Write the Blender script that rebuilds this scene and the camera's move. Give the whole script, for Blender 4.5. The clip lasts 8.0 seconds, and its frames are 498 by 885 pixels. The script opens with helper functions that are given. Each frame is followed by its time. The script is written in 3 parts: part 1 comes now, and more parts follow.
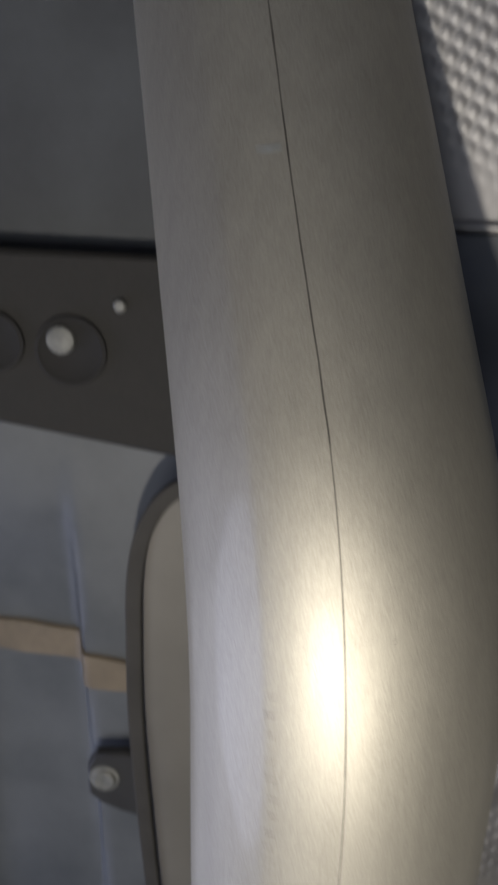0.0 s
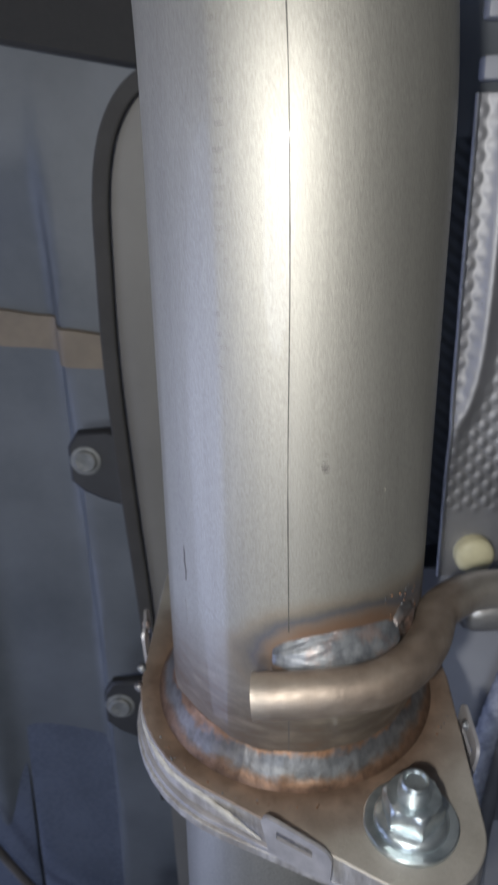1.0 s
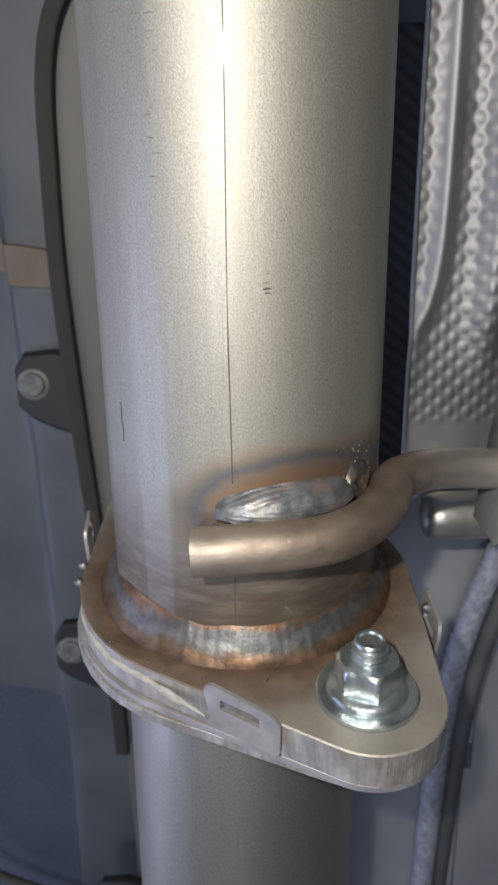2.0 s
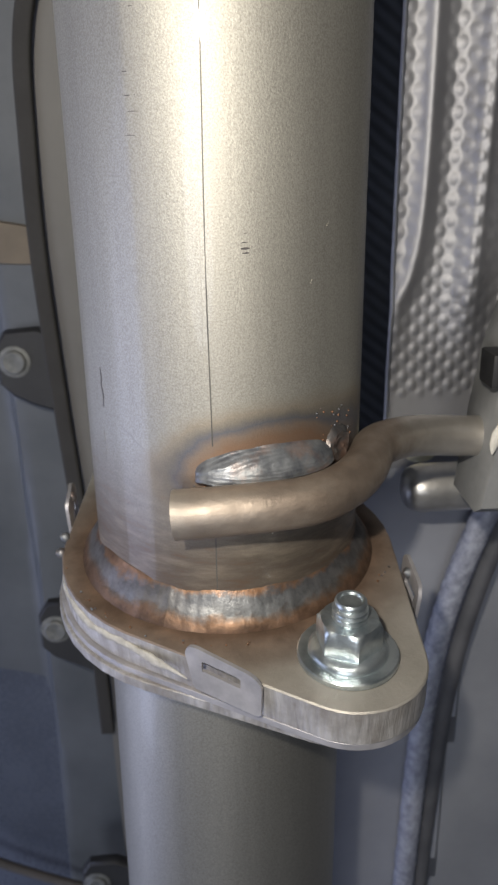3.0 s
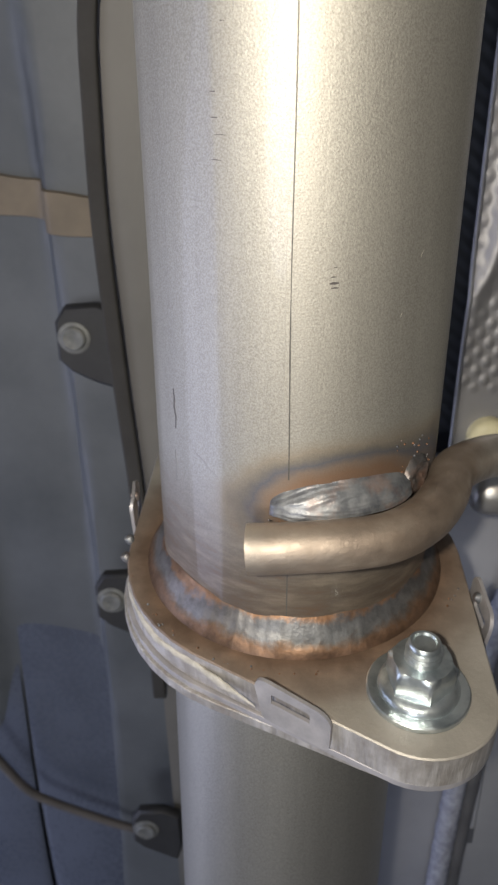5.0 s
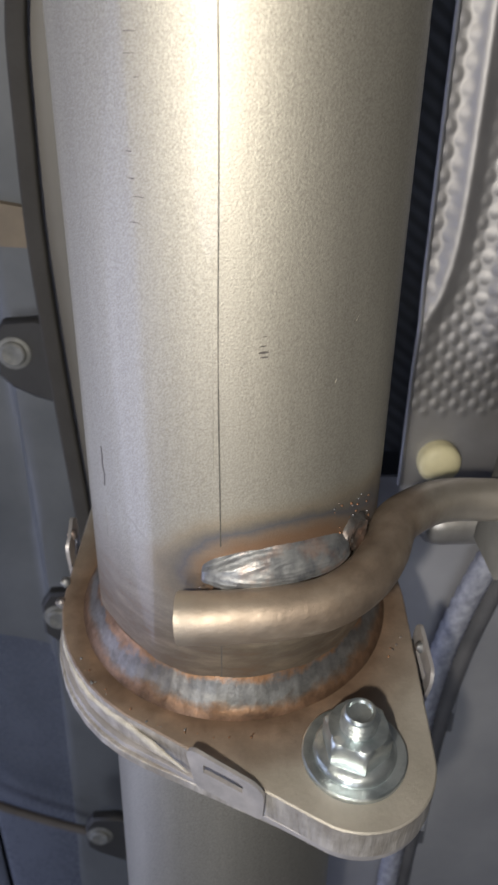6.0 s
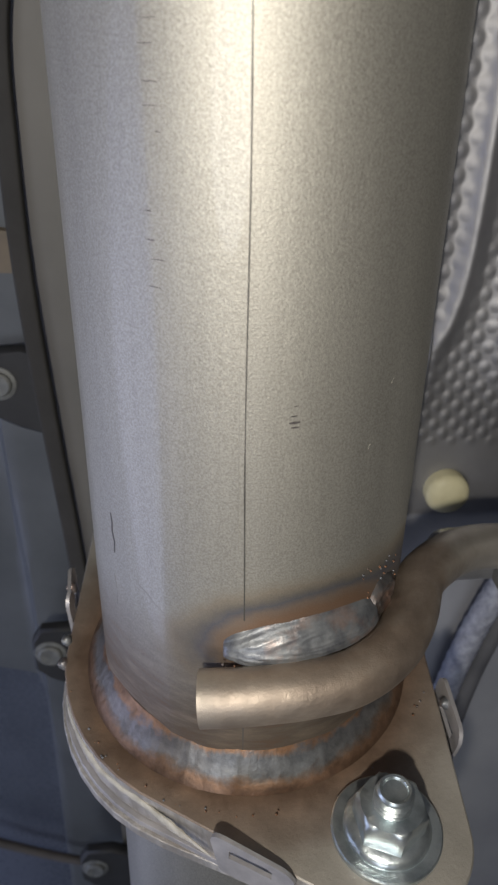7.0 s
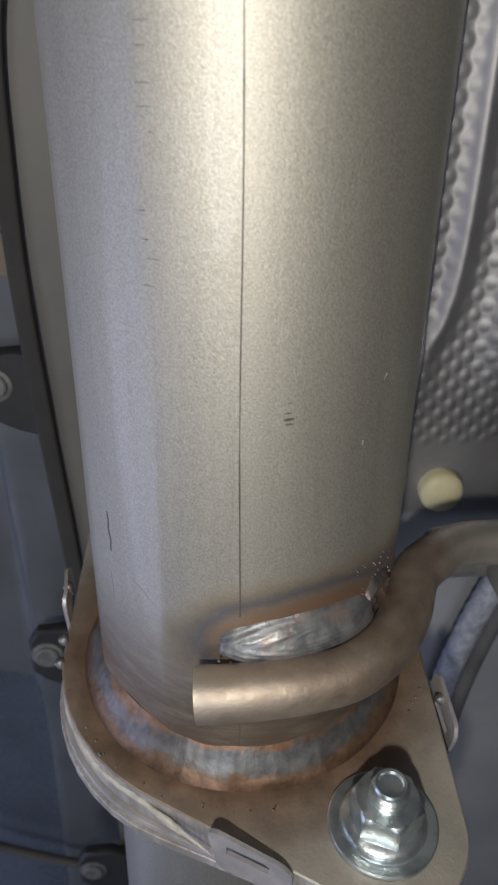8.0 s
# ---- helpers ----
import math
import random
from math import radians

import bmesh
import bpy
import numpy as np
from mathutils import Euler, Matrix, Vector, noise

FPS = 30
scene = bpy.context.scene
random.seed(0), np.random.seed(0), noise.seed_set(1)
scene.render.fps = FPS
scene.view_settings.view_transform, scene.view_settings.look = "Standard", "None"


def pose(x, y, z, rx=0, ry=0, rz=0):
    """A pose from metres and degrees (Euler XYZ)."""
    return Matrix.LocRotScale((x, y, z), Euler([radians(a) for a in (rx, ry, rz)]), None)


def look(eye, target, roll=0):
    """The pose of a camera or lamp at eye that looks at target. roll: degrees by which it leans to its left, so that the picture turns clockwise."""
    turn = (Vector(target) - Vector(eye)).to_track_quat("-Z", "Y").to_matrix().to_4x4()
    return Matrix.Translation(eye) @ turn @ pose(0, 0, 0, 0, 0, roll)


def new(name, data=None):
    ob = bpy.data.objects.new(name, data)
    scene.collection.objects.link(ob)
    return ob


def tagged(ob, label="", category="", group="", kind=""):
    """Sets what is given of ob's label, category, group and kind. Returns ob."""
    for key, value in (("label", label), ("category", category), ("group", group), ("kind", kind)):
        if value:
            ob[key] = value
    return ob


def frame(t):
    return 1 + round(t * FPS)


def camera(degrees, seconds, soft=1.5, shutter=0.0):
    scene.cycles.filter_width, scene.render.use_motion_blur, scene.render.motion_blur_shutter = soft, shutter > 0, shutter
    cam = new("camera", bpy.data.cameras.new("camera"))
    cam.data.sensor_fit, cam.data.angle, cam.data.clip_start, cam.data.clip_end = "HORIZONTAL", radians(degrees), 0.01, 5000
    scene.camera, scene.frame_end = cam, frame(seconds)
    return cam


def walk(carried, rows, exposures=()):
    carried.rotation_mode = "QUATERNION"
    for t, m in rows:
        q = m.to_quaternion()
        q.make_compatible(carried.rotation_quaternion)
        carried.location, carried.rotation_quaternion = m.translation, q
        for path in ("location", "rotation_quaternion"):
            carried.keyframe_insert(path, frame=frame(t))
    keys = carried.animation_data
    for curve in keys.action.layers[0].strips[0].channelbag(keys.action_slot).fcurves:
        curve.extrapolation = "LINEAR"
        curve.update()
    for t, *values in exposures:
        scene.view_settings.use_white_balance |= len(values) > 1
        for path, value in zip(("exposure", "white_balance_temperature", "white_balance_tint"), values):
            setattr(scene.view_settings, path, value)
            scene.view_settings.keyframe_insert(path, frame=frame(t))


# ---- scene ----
# Lengths below are in millimetres in the exhaust's frame: x to the right, y away into the bay, z up along the pipe.
UP = Matrix.Translation((0, 0, 0.6))
MM = 0.001
cam = camera(36.36, 8.0, soft=2.3, shutter=0.4)
cam.data.dof.use_dof, cam.data.dof.focus_distance, cam.data.dof.aperture_fstop = True, 0.148, 50.0
# seconds, x, y, z in mm, yaw, pitch, roll in degrees
ROWS = [
    (0, -19.85, -143.82, 258.93, 1.81, -20.52, -1.31),
    (0.3, -9.60, -156.97, 227.41, 2.40, -22.41, -1.86),
    (0.5, -4.89, -162.73, 202.62, 2.75, -23.25, -1.92),
    (0.7, -3.86, -175.66, 175.41, 2.03, -23.46, -0.93),
    (1, -7.48, -186.87, 134.32, 1.10, -20.94, 0.92),
    (1.5, -3.38, -188.37, 102.42, 0.12, -18.75, 0.95),
    (3, 1.16, -192.05, 83.49, -1.80, -19.24, 0.78),
    (3.5, -4.86, -189.29, 89.27, -0.01, -20.72, 0.78),
    (4, -7.18, -185.77, 94.39, 1.34, -22.04, 0.48),
    (5.5, -6.14, -171.36, 110.62, 1.47, -26.57, -0.02),
    (6, 0.85, -162.01, 118.96, -0.45, -27.80, -0.79),
    (6.5, -7.37, -151.85, 124.43, -2.37, -28.69, -1.11),
    (7, -8.82, -145.04, 126.85, -2.91, -28.68, -0.84),
    (7.5, -5.50, -149.04, 121.83, -3.06, -27.95, -0.73),
    (8, -8.68, -146.67, 126.59, -3.37, -28.44, -0.66),
]
walk(cam, [(t, UP @ pose(x * MM, y * MM, z * MM, 90 + pitch, roll, yaw)) for t, x, y, z, yaw, pitch, roll in ROWS],
     [(0.0, 0.3, 6850, 10), (0.5, 0.15, 6050, 10), (1.0, 0.15, 6050, 10), (1.5, 0.2, 6250, 10), (3.5, 0.32, 6650, 10), (4.0, 0.35, 6750, 10), (5.5, 0.42, 6850, 10), (6.5, 0.17, 6750, 10), (7.0, -0.05, 6550, 10), (8.0, -0.08, 6500, 10)])

# ---- light: daylight from the side opening, an added rear fill, and a fixed torch behind the camera ----
world = bpy.data.worlds.new("workshop_daylight")
scene.world = world
world.use_nodes = True
wn, wl = world.node_tree.nodes, world.node_tree.links
sky = wn.new("ShaderNodeTexSky")
sky.sky_type, sky.sun_disc = "NISHITA", False
sky.sun_elevation, sky.sun_rotation = radians(28), radians(200)
wl.new(sky.outputs["Color"], wn["Background"].inputs["Color"])
wn["Background"].inputs["Strength"].default_value = 0.05


def daylight(name, width, height, power, color, m, shape="RECTANGLE"):
    lamp = new(name, bpy.data.lights.new(name, "AREA"))
    lamp.data.shape, lamp.data.size, lamp.data.size_y = shape, width, height
    lamp.data.energy, lamp.data.color = power, color
    lamp.matrix_world = UP @ m
    return lamp


# side: daylight in the opening; rear: unseen fill lamp added to lift the front
daylight("daylight_side", 0.42, 0.74, 1.75, (0.60, 0.67, 1.0), look((-0.625, -0.10, -0.19), (0.0, -0.10, -0.19)), "ELLIPSE")
daylight("fill_rear", 0.52, 0.5, 3.5, (0.80, 0.87, 1.0), look((-0.37, -1.32, 0.0), (-0.1, -0.3, -0.05)), "ELLIPSE")

# fixed lamp behind the lens for the phone light that travels with the camera
torch = new("torch", bpy.data.lights.new("torch", "SPOT"))
torch.data.energy, torch.data.color = 1.95, (1.0, 0.93, 0.81)
torch.data.shadow_soft_size, torch.data.spot_size, torch.data.spot_blend = 0.0045, radians(150), 0.8
torch.matrix_world = UP @ look((-0.036, -0.225, 0.143), (0.0, 0.0, 0.140))



# ---- materials ----
class Mat:
    """A node material with a principled surface and short-hands for procedural colour and relief."""

    def __init__(self, name, color, rough=0.5, metal=0.0, coat=0.0):
        self.mat = bpy.data.materials.new(name)
        self.mat.use_nodes = True
        self.n, self.l = self.mat.node_tree.nodes, self.mat.node_tree.links
        self.bsdf = self.n["Principled BSDF"]
        self.bsdf.inputs["Base Color"].default_value = (*color, 1)
        self.bsdf.inputs["Roughness"].default_value = rough
        self.bsdf.inputs["Metallic"].default_value = metal
        self.bsdf.inputs["Coat Weight"].default_value = coat
        self.bsdf.inputs["Coat Roughness"].default_value = 0.12
        self.coord = self.n.new("ShaderNodeTexCoord").outputs["Object"]
        self.color = None

    def put(self, a, b):
        if isinstance(a, (int, float)):
            b.default_value = a
        else:
            self.l.new(a, b)

    def math(self, op, a, b=0.0, c=None, clamp=False):
        m = self.n.new("ShaderNodeMath")
        m.operation, m.use_clamp = op, clamp
        self.put(a, m.inputs[0])
        self.put(b, m.inputs[1])
        if c is not None:
            self.put(c, m.inputs[2])
        return m.outputs[0]

    def xyz(self):
        s = self.n.new("ShaderNodeSeparateXYZ")
        self.l.new(self.coord, s.inputs[0])
        return s.outputs

    def noise(self, scale, detail=4.0, rough=0.55, stretch=(1, 1, 1), warp=0.0):
        m = self.n.new("ShaderNodeMapping")
        m.inputs["Scale"].default_value = stretch
        self.l.new(self.coord, m.inputs["Vector"])
        t = self.n.new("ShaderNodeTexNoise")
        t.inputs["Scale"].default_value, t.inputs["Detail"].default_value, t.inputs["Roughness"].default_value = scale, detail, rough
        t.inputs["Distortion"].default_value = warp
        self.l.new(m.outputs[0], t.inputs["Vector"])
        return t.outputs["Fac"]

    def ramp(self, fac, stops):
        r = self.n.new("ShaderNodeValToRGB")
        e = r.color_ramp.elements
        while len(e) < len(stops):
            e.new(0.5)
        for k, (p, c) in zip(e, stops):
            k.position = p
            k.color = (*c, 1) if isinstance(c, tuple) else (c, c, c, 1)
        self.l.new(fac, r.inputs[0])
        return r.outputs[0]

    def mix(self, fac, a, b, kind="MIX"):
        m = self.n.new("ShaderNodeMix")
        m.data_type, m.blend_type = "RGBA", kind
        self.put(fac, m.inputs[0])
        for v, s in ((a, m.inputs[6]), (b, m.inputs[7])):
            if isinstance(v, tuple):
                s.default_value = (*v, 1)
            else:
                self.l.new(v, s)
        return m.outputs[2]

    def paint(self, color):
        self.l.new(color, self.bsdf.inputs["Base Color"])
        return self

    def rough(self, fac, lo, hi):
        m = self.n.new("ShaderNodeMapRange")
        m.inputs[3].default_value, m.inputs[4].default_value = lo, hi
        self.l.new(fac, m.inputs[0])
        self.l.new(m.outputs[0], self.bsdf.inputs["Roughness"])
        return self

    def bump(self, height, strength=0.3, dist=0.0003):
        b = self.n.new("ShaderNodeBump")
        b.inputs["Strength"].default_value, b.inputs["Distance"].default_value = strength, dist
        self.l.new(height, b.inputs["Height"])
        old = self.bsdf.inputs["Normal"].links
        if old:
            self.l.new(old[0].from_socket, b.inputs["Normal"])
        self.l.new(b.outputs[0], self.bsdf.inputs["Normal"])
        return self


def grainy(name, color, dark, rough, metal=0.0, scale=60.0, grain=900.0, bump=0.25, spread=0.12, stretch=(1, 1, 1)):
    """A worn surface: broad mottling between two colours, fine grain in the relief and the gloss."""
    m = Mat(name, color, rough, metal)
    broad = m.noise(scale, 5, 0.6, stretch)
    m.paint(m.ramp(broad, [(0.3, dark), (0.62, color)]))
    fine = m.noise(grain, 3, 0.6, stretch)
    m.rough(m.mix(0.5, broad, fine), max(0.05, rough - spread), min(1, rough + spread))
    m.bump(fine, bump, 0.00015)
    return m.mat


def heat_zone(m, px, py, pz, sx, sz, lift=0.0):
    """The distance, in heat-zone widths, from a weld at (px, pz); lift slopes the zone along x."""
    o = m.xyz()
    dx = m.math("DIVIDE", m.math("SUBTRACT", o[0], px), sx)
    dz = m.math("DIVIDE", m.math("SUBTRACT", m.math("SUBTRACT", o[2], pz), m.math("MULTIPLY", o[0], lift)), sz)
    return m.math("SQRT", m.math("ADD", m.math("MULTIPLY", dx, dx), m.math("MULTIPLY", dz, dz)))


STEEL, STEEL_D = (0.47, 0.455, 0.41), (0.37, 0.358, 0.322)


def pipe_steel(name, welded=True):
    m = Mat(name, STEEL, 0.4, 0.88)
    broad = m.noise(22, 4, 0.55, (1, 1, 0.25))
    base = m.ramp(broad, [(0.3, STEEL_D), (0.7, STEEL)])
    fine = m.noise(2600, 2, 0.6)
    streak = m.noise(190, 4, 0.65, (1, 1, 0.05))
    base = m.mix(0.55, base, m.ramp(streak, [(0.35, STEEL_D), (0.65, STEEL)]))
    base = m.mix(0.36, base, m.mix(m.ramp(m.noise(2500, 2, 0.7), [(0.36, 0.0), (0.64, 1.0)]), (0.27, 0.262, 0.235), (0.62, 0.605, 0.555)))
    specks = m.ramp(m.noise(520, 2, 0.5), [(0.70, 0.0), (0.76, 1.0)])
    base = m.mix(m.math("MULTIPLY", specks, 0.12), base, (0.2, 0.19, 0.17))
    wob = m.math("MULTIPLY", m.math("SUBTRACT", m.noise(70, 4, 0.6), 0.5), 0.34)
    # tint left by the hanger's weld
    d = m.math("ADD", heat_zone(m, 0.010, 0, 0.0215, 0.036, 0.0175, 0.12), wob)
    front = m.math("LESS_THAN", m.xyz()[1], 0.0)
    hot = m.ramp(d, [(0.0, (0.24, 0.19, 0.155)), (0.40, (0.31, 0.185, 0.115)), (0.51, (0.29, 0.22, 0.17)), (0.59, (0.15, 0.153, 0.185)),
                     (0.65, (0.23, 0.21, 0.185)), (0.75, (0.36, 0.30, 0.22)), (1.0, STEEL)])
    fade = m.math("MULTIPLY", m.ramp(d, [(0.0, 1.0), (0.64, 0.85), (0.78, 0.55), (1.0, 0.0)]), front)
    base = m.mix(fade, base, hot) if welded else base
    # tint left by the ring weld, highest where the two welds meet
    z = m.math("ADD", m.xyz()[2], m.math("MULTIPLY", wob, 0.006))
    low = m.ramp(m.math("MULTIPLY", m.math("ADD", z, 0.015), 24.0), [(0.0, 1.0), (0.36, 0.92), (0.66, 0.5), (1.0, 0.0)])
    base = base if not welded else m.mix(low, base, m.ramp(m.noise(80, 5, 0.65, (1, 1, 5)), [(0.3, (0.20, 0.125, 0.08)), (0.46, (0.19, 0.155, 0.125)), (0.58, (0.25, 0.205, 0.16)), (0.72, (0.33, 0.28, 0.22))]))
    m.paint(base)
    m.rough(m.mix(0.45, broad, fine), *((0.52, 0.69) if welded else (0.40, 0.56)))
    m.bump(fine, 0.55, 0.00010).bump(m.noise(1900, 2, 0.65), 0.22, 0.00010)
    m.bsdf.inputs["Coat Weight"].default_value = 0.15
    m.bsdf.inputs["Coat IOR"].default_value = 1.8
    m.bsdf.inputs["Coat Roughness"].default_value = 0.05
    return m.mat


def plate_steel():
    m = Mat("flange_steel", (0.42, 0.38, 0.33), 0.5, 0.45)
    broad = m.noise(45, 5, 0.6)
    base = m.ramp(broad, [(0.3, (0.36, 0.34, 0.305)), (0.65, (0.52, 0.492, 0.447))])
    o = m.xyz()
    r = m.math("SQRT", m.math("ADD", m.math("MULTIPLY", o[0], o[0]), m.math("MULTIPLY", o[1], o[1])))
    r = m.math("ADD", r, m.math("MULTIPLY", m.math("SUBTRACT", m.noise(60, 4), 0.5), 0.012))
    hot = m.ramp(m.math("MULTIPLY", m.math("SUBTRACT", r, 0.036), 46.0), [(0.0, 1.0), (0.25, 0.95), (0.60, 0.55), (0.80, 0.15), (1.0, 0.0)])
    base = m.mix(hot, base, m.ramp(m.noise(120, 4), [(0.3, (0.14, 0.092, 0.065)), (0.55, (0.225, 0.15, 0.105)), (0.75, (0.32, 0.205, 0.135))]))
    m.paint(base)
    m.rough(m.noise(300, 4), 0.32, 0.62)
    m.bump(m.noise(900, 5, 0.7), 0.6, 0.00025)
    return m.mat


def sawn_edge():
    m = Mat("cut_steel_edge", (0.44, 0.42, 0.40), 0.5, 0.5)
    s = m.noise(520, 4, 0.65, (1, 1, 0.12))
    grime = m.ramp(m.noise(120, 4, 0.6), [(0.42, 0.0), (0.62, 0.6)])
    m.paint(m.mix(grime, m.ramp(s, [(0.3, (0.36, 0.345, 0.335)), (0.65, (0.60, 0.585, 0.57))]), (0.27, 0.24, 0.21)))
    m.rough(s, 0.35, 0.6)
    m.bump(s, 0.9, 0.0005)
    return m.mat


def weld_metal(name, a, b, rust):
    m = Mat(name, a, 0.35, 0.6)
    broad = m.noise(130, 4, 0.6)
    base = m.ramp(m.noise(350, 4, 0.6), [(0.3, b), (0.65, a)])
    base = m.mix(m.ramp(broad, [(0.52, 0.0), (0.66, rust)]), base, (0.36, 0.16, 0.075))
    m.paint(base)
    m.rough(m.noise(400, 3), 0.30, 0.58)
    m.bump(m.noise(420, 3, 0.6), 0.4, 0.0004)
    return m.mat


def rod_steel():
    m = Mat("heat_tinted_rod_steel", (0.42, 0.36, 0.30), 0.36, 0.78)
    broad = m.noise(70, 4, 0.6)
    base = m.ramp(broad, [(0.3, (0.45, 0.415, 0.37)), (0.68, (0.60, 0.565, 0.515))])
    o = m.xyz()
    z = m.math("ADD", o[0], m.math("MULTIPLY", m.math("SUBTRACT", broad, 0.5), 0.02))
    far = m.ramp(m.math("MULTIPLY", m.math("ADD", z, 0.02), 12.0), [(0.0, 0.0), (0.15, 0.55), (0.50, 0.8), (0.72, 0.75), (0.86, 0.0)])
    base = m.mix(far, base, m.ramp(m.noise(160, 4), [(0.28, (0.17, 0.115, 0.08)), (0.5, (0.26, 0.19, 0.14)), (0.72, (0.35, 0.275, 0.215))]))
    m.paint(base)
    bare = m.ramp(m.math("MULTIPLY", m.math("ADD", z, 0.02), 12.0), [(0.70, 0.0), (0.90, 0.55)])
    m.rough(m.math("SUBTRACT", m.noise(260, 4), bare), 0.30, 0.76)
    m.bump(m.noise(1100, 5, 0.7), 0.5, 0.00022).bump(m.noise(240, 4, 0.6), 0.2, 0.0004)
    return m.mat


M_PIPE, M_PLATE, M_EDGE, M_ROD = pipe_steel("satin_stainless_steel"), plate_steel(), sawn_edge(), rod_steel()
M_LOWPIPE = pipe_steel("plain_stainless_steel", False)
M_WELD = weld_metal("grey_weld_metal", (0.27, 0.285, 0.30), (0.12, 0.13, 0.15), 0.3)
M_TACK = weld_metal("dull_crater_weld", (0.17, 0.165, 0.165), (0.07, 0.068, 0.07), 0.3)


def ring_metal():
    m = Mat("oxidised_ring_weld", (0.42, 0.40, 0.38), 0.45, 0.7)
    o = m.xyz()
    r = m.math("SQRT", m.math("ADD", m.math("MULTIPLY", o[0], o[0]), m.math("MULTIPLY", o[1], o[1])))
    r = m.math("ADD", r, m.math("MULTIPLY", m.math("SUBTRACT", m.noise(130, 5, 0.7), 0.5), 0.0045))
    base = m.ramp(m.math("MULTIPLY", m.math("SUBTRACT", r, 0.034), 152.0),
                  [(0.0, (0.20, 0.115, 0.07)), (0.16, (0.33, 0.185, 0.105)), (0.28, (0.17, 0.178, 0.19)), (0.54, (0.235, 0.243, 0.25)), (0.62, (0.24, 0.20, 0.175)), (0.74, (0.29, 0.175, 0.112)), (0.84, (0.21, 0.13, 0.088)), (1.0, (0.13, 0.092, 0.07))])
    side = m.math("MULTIPLY", m.math("ABSOLUTE", m.math("SUBTRACT", o[0], 0.004)), 40.0, clamp=True)
    side = m.math("MULTIPLY", m.math("MULTIPLY", side, side), m.ramp(m.noise(90, 4, 0.6), [(0.3, 0.3), (0.7, 1.0)]))
    base = m.mix(m.math("MULTIPLY", side, 0.4), base, (0.19, 0.135, 0.105))
    dark = m.ramp(m.noise(300, 4, 0.65), [(0.3, 0.6), (0.6, 1.0)])
    m.paint(m.mix(1.0, base, dark, "MULTIPLY"))
    m.rough(m.noise(420, 3), 0.30, 0.62)
    m.bump(m.noise(260, 4, 0.6), 0.4, 0.0005).bump(m.noise(1300, 3, 0.6), 0.3, 0.0002)
    return m.mat


M_RING = ring_metal()
M_COPPER = weld_metal("copper_tinted_weld_toe", (0.36, 0.20, 0.12), (0.17, 0.10, 0.065), 0.35)
M_ZINC = grainy("zinc_plated_steel", (0.64, 0.70, 0.72), (0.36, 0.42, 0.45), 0.34, 0.9, 170, 700, 0.6, 0.14)
M_GASKET = grainy("gasket_sheet_steel", (0.52, 0.51, 0.53), (0.36, 0.355, 0.38), 0.45, 0.5, 140, 900, 0.3)
M_SEALER = grainy("dried_yellowish_sealer", (0.52, 0.50, 0.45), (0.33, 0.31, 0.27), 0.8, 0.0, 420, 900, 0.9)
M_SEAM = grainy("dark_seam_groove", (0.15, 0.145, 0.135), (0.08, 0.077, 0.072), 0.6, 0.6, 200, 900)
M_FAINT = grainy("faint_worn_mark", (0.42, 0.41, 0.38), (0.34, 0.33, 0.305), 0.6, 0.9, 200, 900)
M_SCRATCH = grainy("scratched_mark", (0.13, 0.12, 0.12), (0.08, 0.075, 0.075), 0.6, 0.5, 200, 900)
M_ALU = grainy("embossed_aluminium", (0.37, 0.37, 0.382), (0.29, 0.29, 0.305), 0.58, 0.85, 30, 700, 0.2, 0.08)
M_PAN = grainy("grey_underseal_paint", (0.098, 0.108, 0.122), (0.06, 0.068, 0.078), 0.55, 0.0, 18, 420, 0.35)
# the same underseal at roughly six tenths of its brightness
M_PAN_DARK = grainy("underseal_paint_darker_copy", (0.06, 0.067, 0.077), (0.036, 0.04, 0.047), 0.75, 0.0, 18, 420, 0.35)
# blue in this colour helps out the reflected daylight
M_GLOSS = grainy("undertray_plastic_daylight_tint", (0.088, 0.103, 0.145), (0.056, 0.067, 0.096), 0.28, 0.0, 14, 500, 0.2)
M_SIDE = grainy("pale_grey_side_panel", (0.29, 0.30, 0.33), (0.21, 0.22, 0.25), 0.5, 0.0, 14, 420, 0.3)
M_TUNNEL = grainy("pale_grey_tunnel_paint", (0.14, 0.137, 0.132), (0.11, 0.108, 0.104), 0.6, 0.0, 16, 420, 0.3)
M_SEAL = grainy("matt_black_seal_rubber", (0.034, 0.033, 0.032), (0.024, 0.023, 0.022), 0.85, 0.0, 60, 700, 0.3)
M_LINE = grainy("dusty_brown_line", (0.10, 0.09, 0.085), (0.06, 0.055, 0.052), 0.7, 0.0, 60, 700, 0.3)
M_BLACK = grainy("black_rubber", (0.024, 0.025, 0.027), (0.014, 0.014, 0.016), 0.6, 0.0, 60, 700, 0.3)
M_DEEP = grainy("hole_shade_black", (0.016, 0.016, 0.017), (0.01, 0.01, 0.01), 0.9, 0.0, 60, 700, 0.2)
M_BRACKET = grainy("black_painted_steel", (0.019, 0.0185, 0.018), (0.014, 0.014, 0.014), 0.85, 0.0, 90, 600, 0.6)
M_TAPE = grainy("tan_sealing_strip", (0.165, 0.135, 0.10), (0.12, 0.10, 0.075), 0.7, 0.0, 60, 500, 0.3)
M_RUBBER = grainy("grey_dusty_rubber", (0.24, 0.245, 0.25), (0.15, 0.155, 0.16), 0.6, 0.0, 50, 600, 0.4)
M_MARK = grainy("white_chalk_paint", (0.72, 0.70, 0.64), (0.5, 0.48, 0.43), 0.8, 0.0, 400, 900, 0.6)
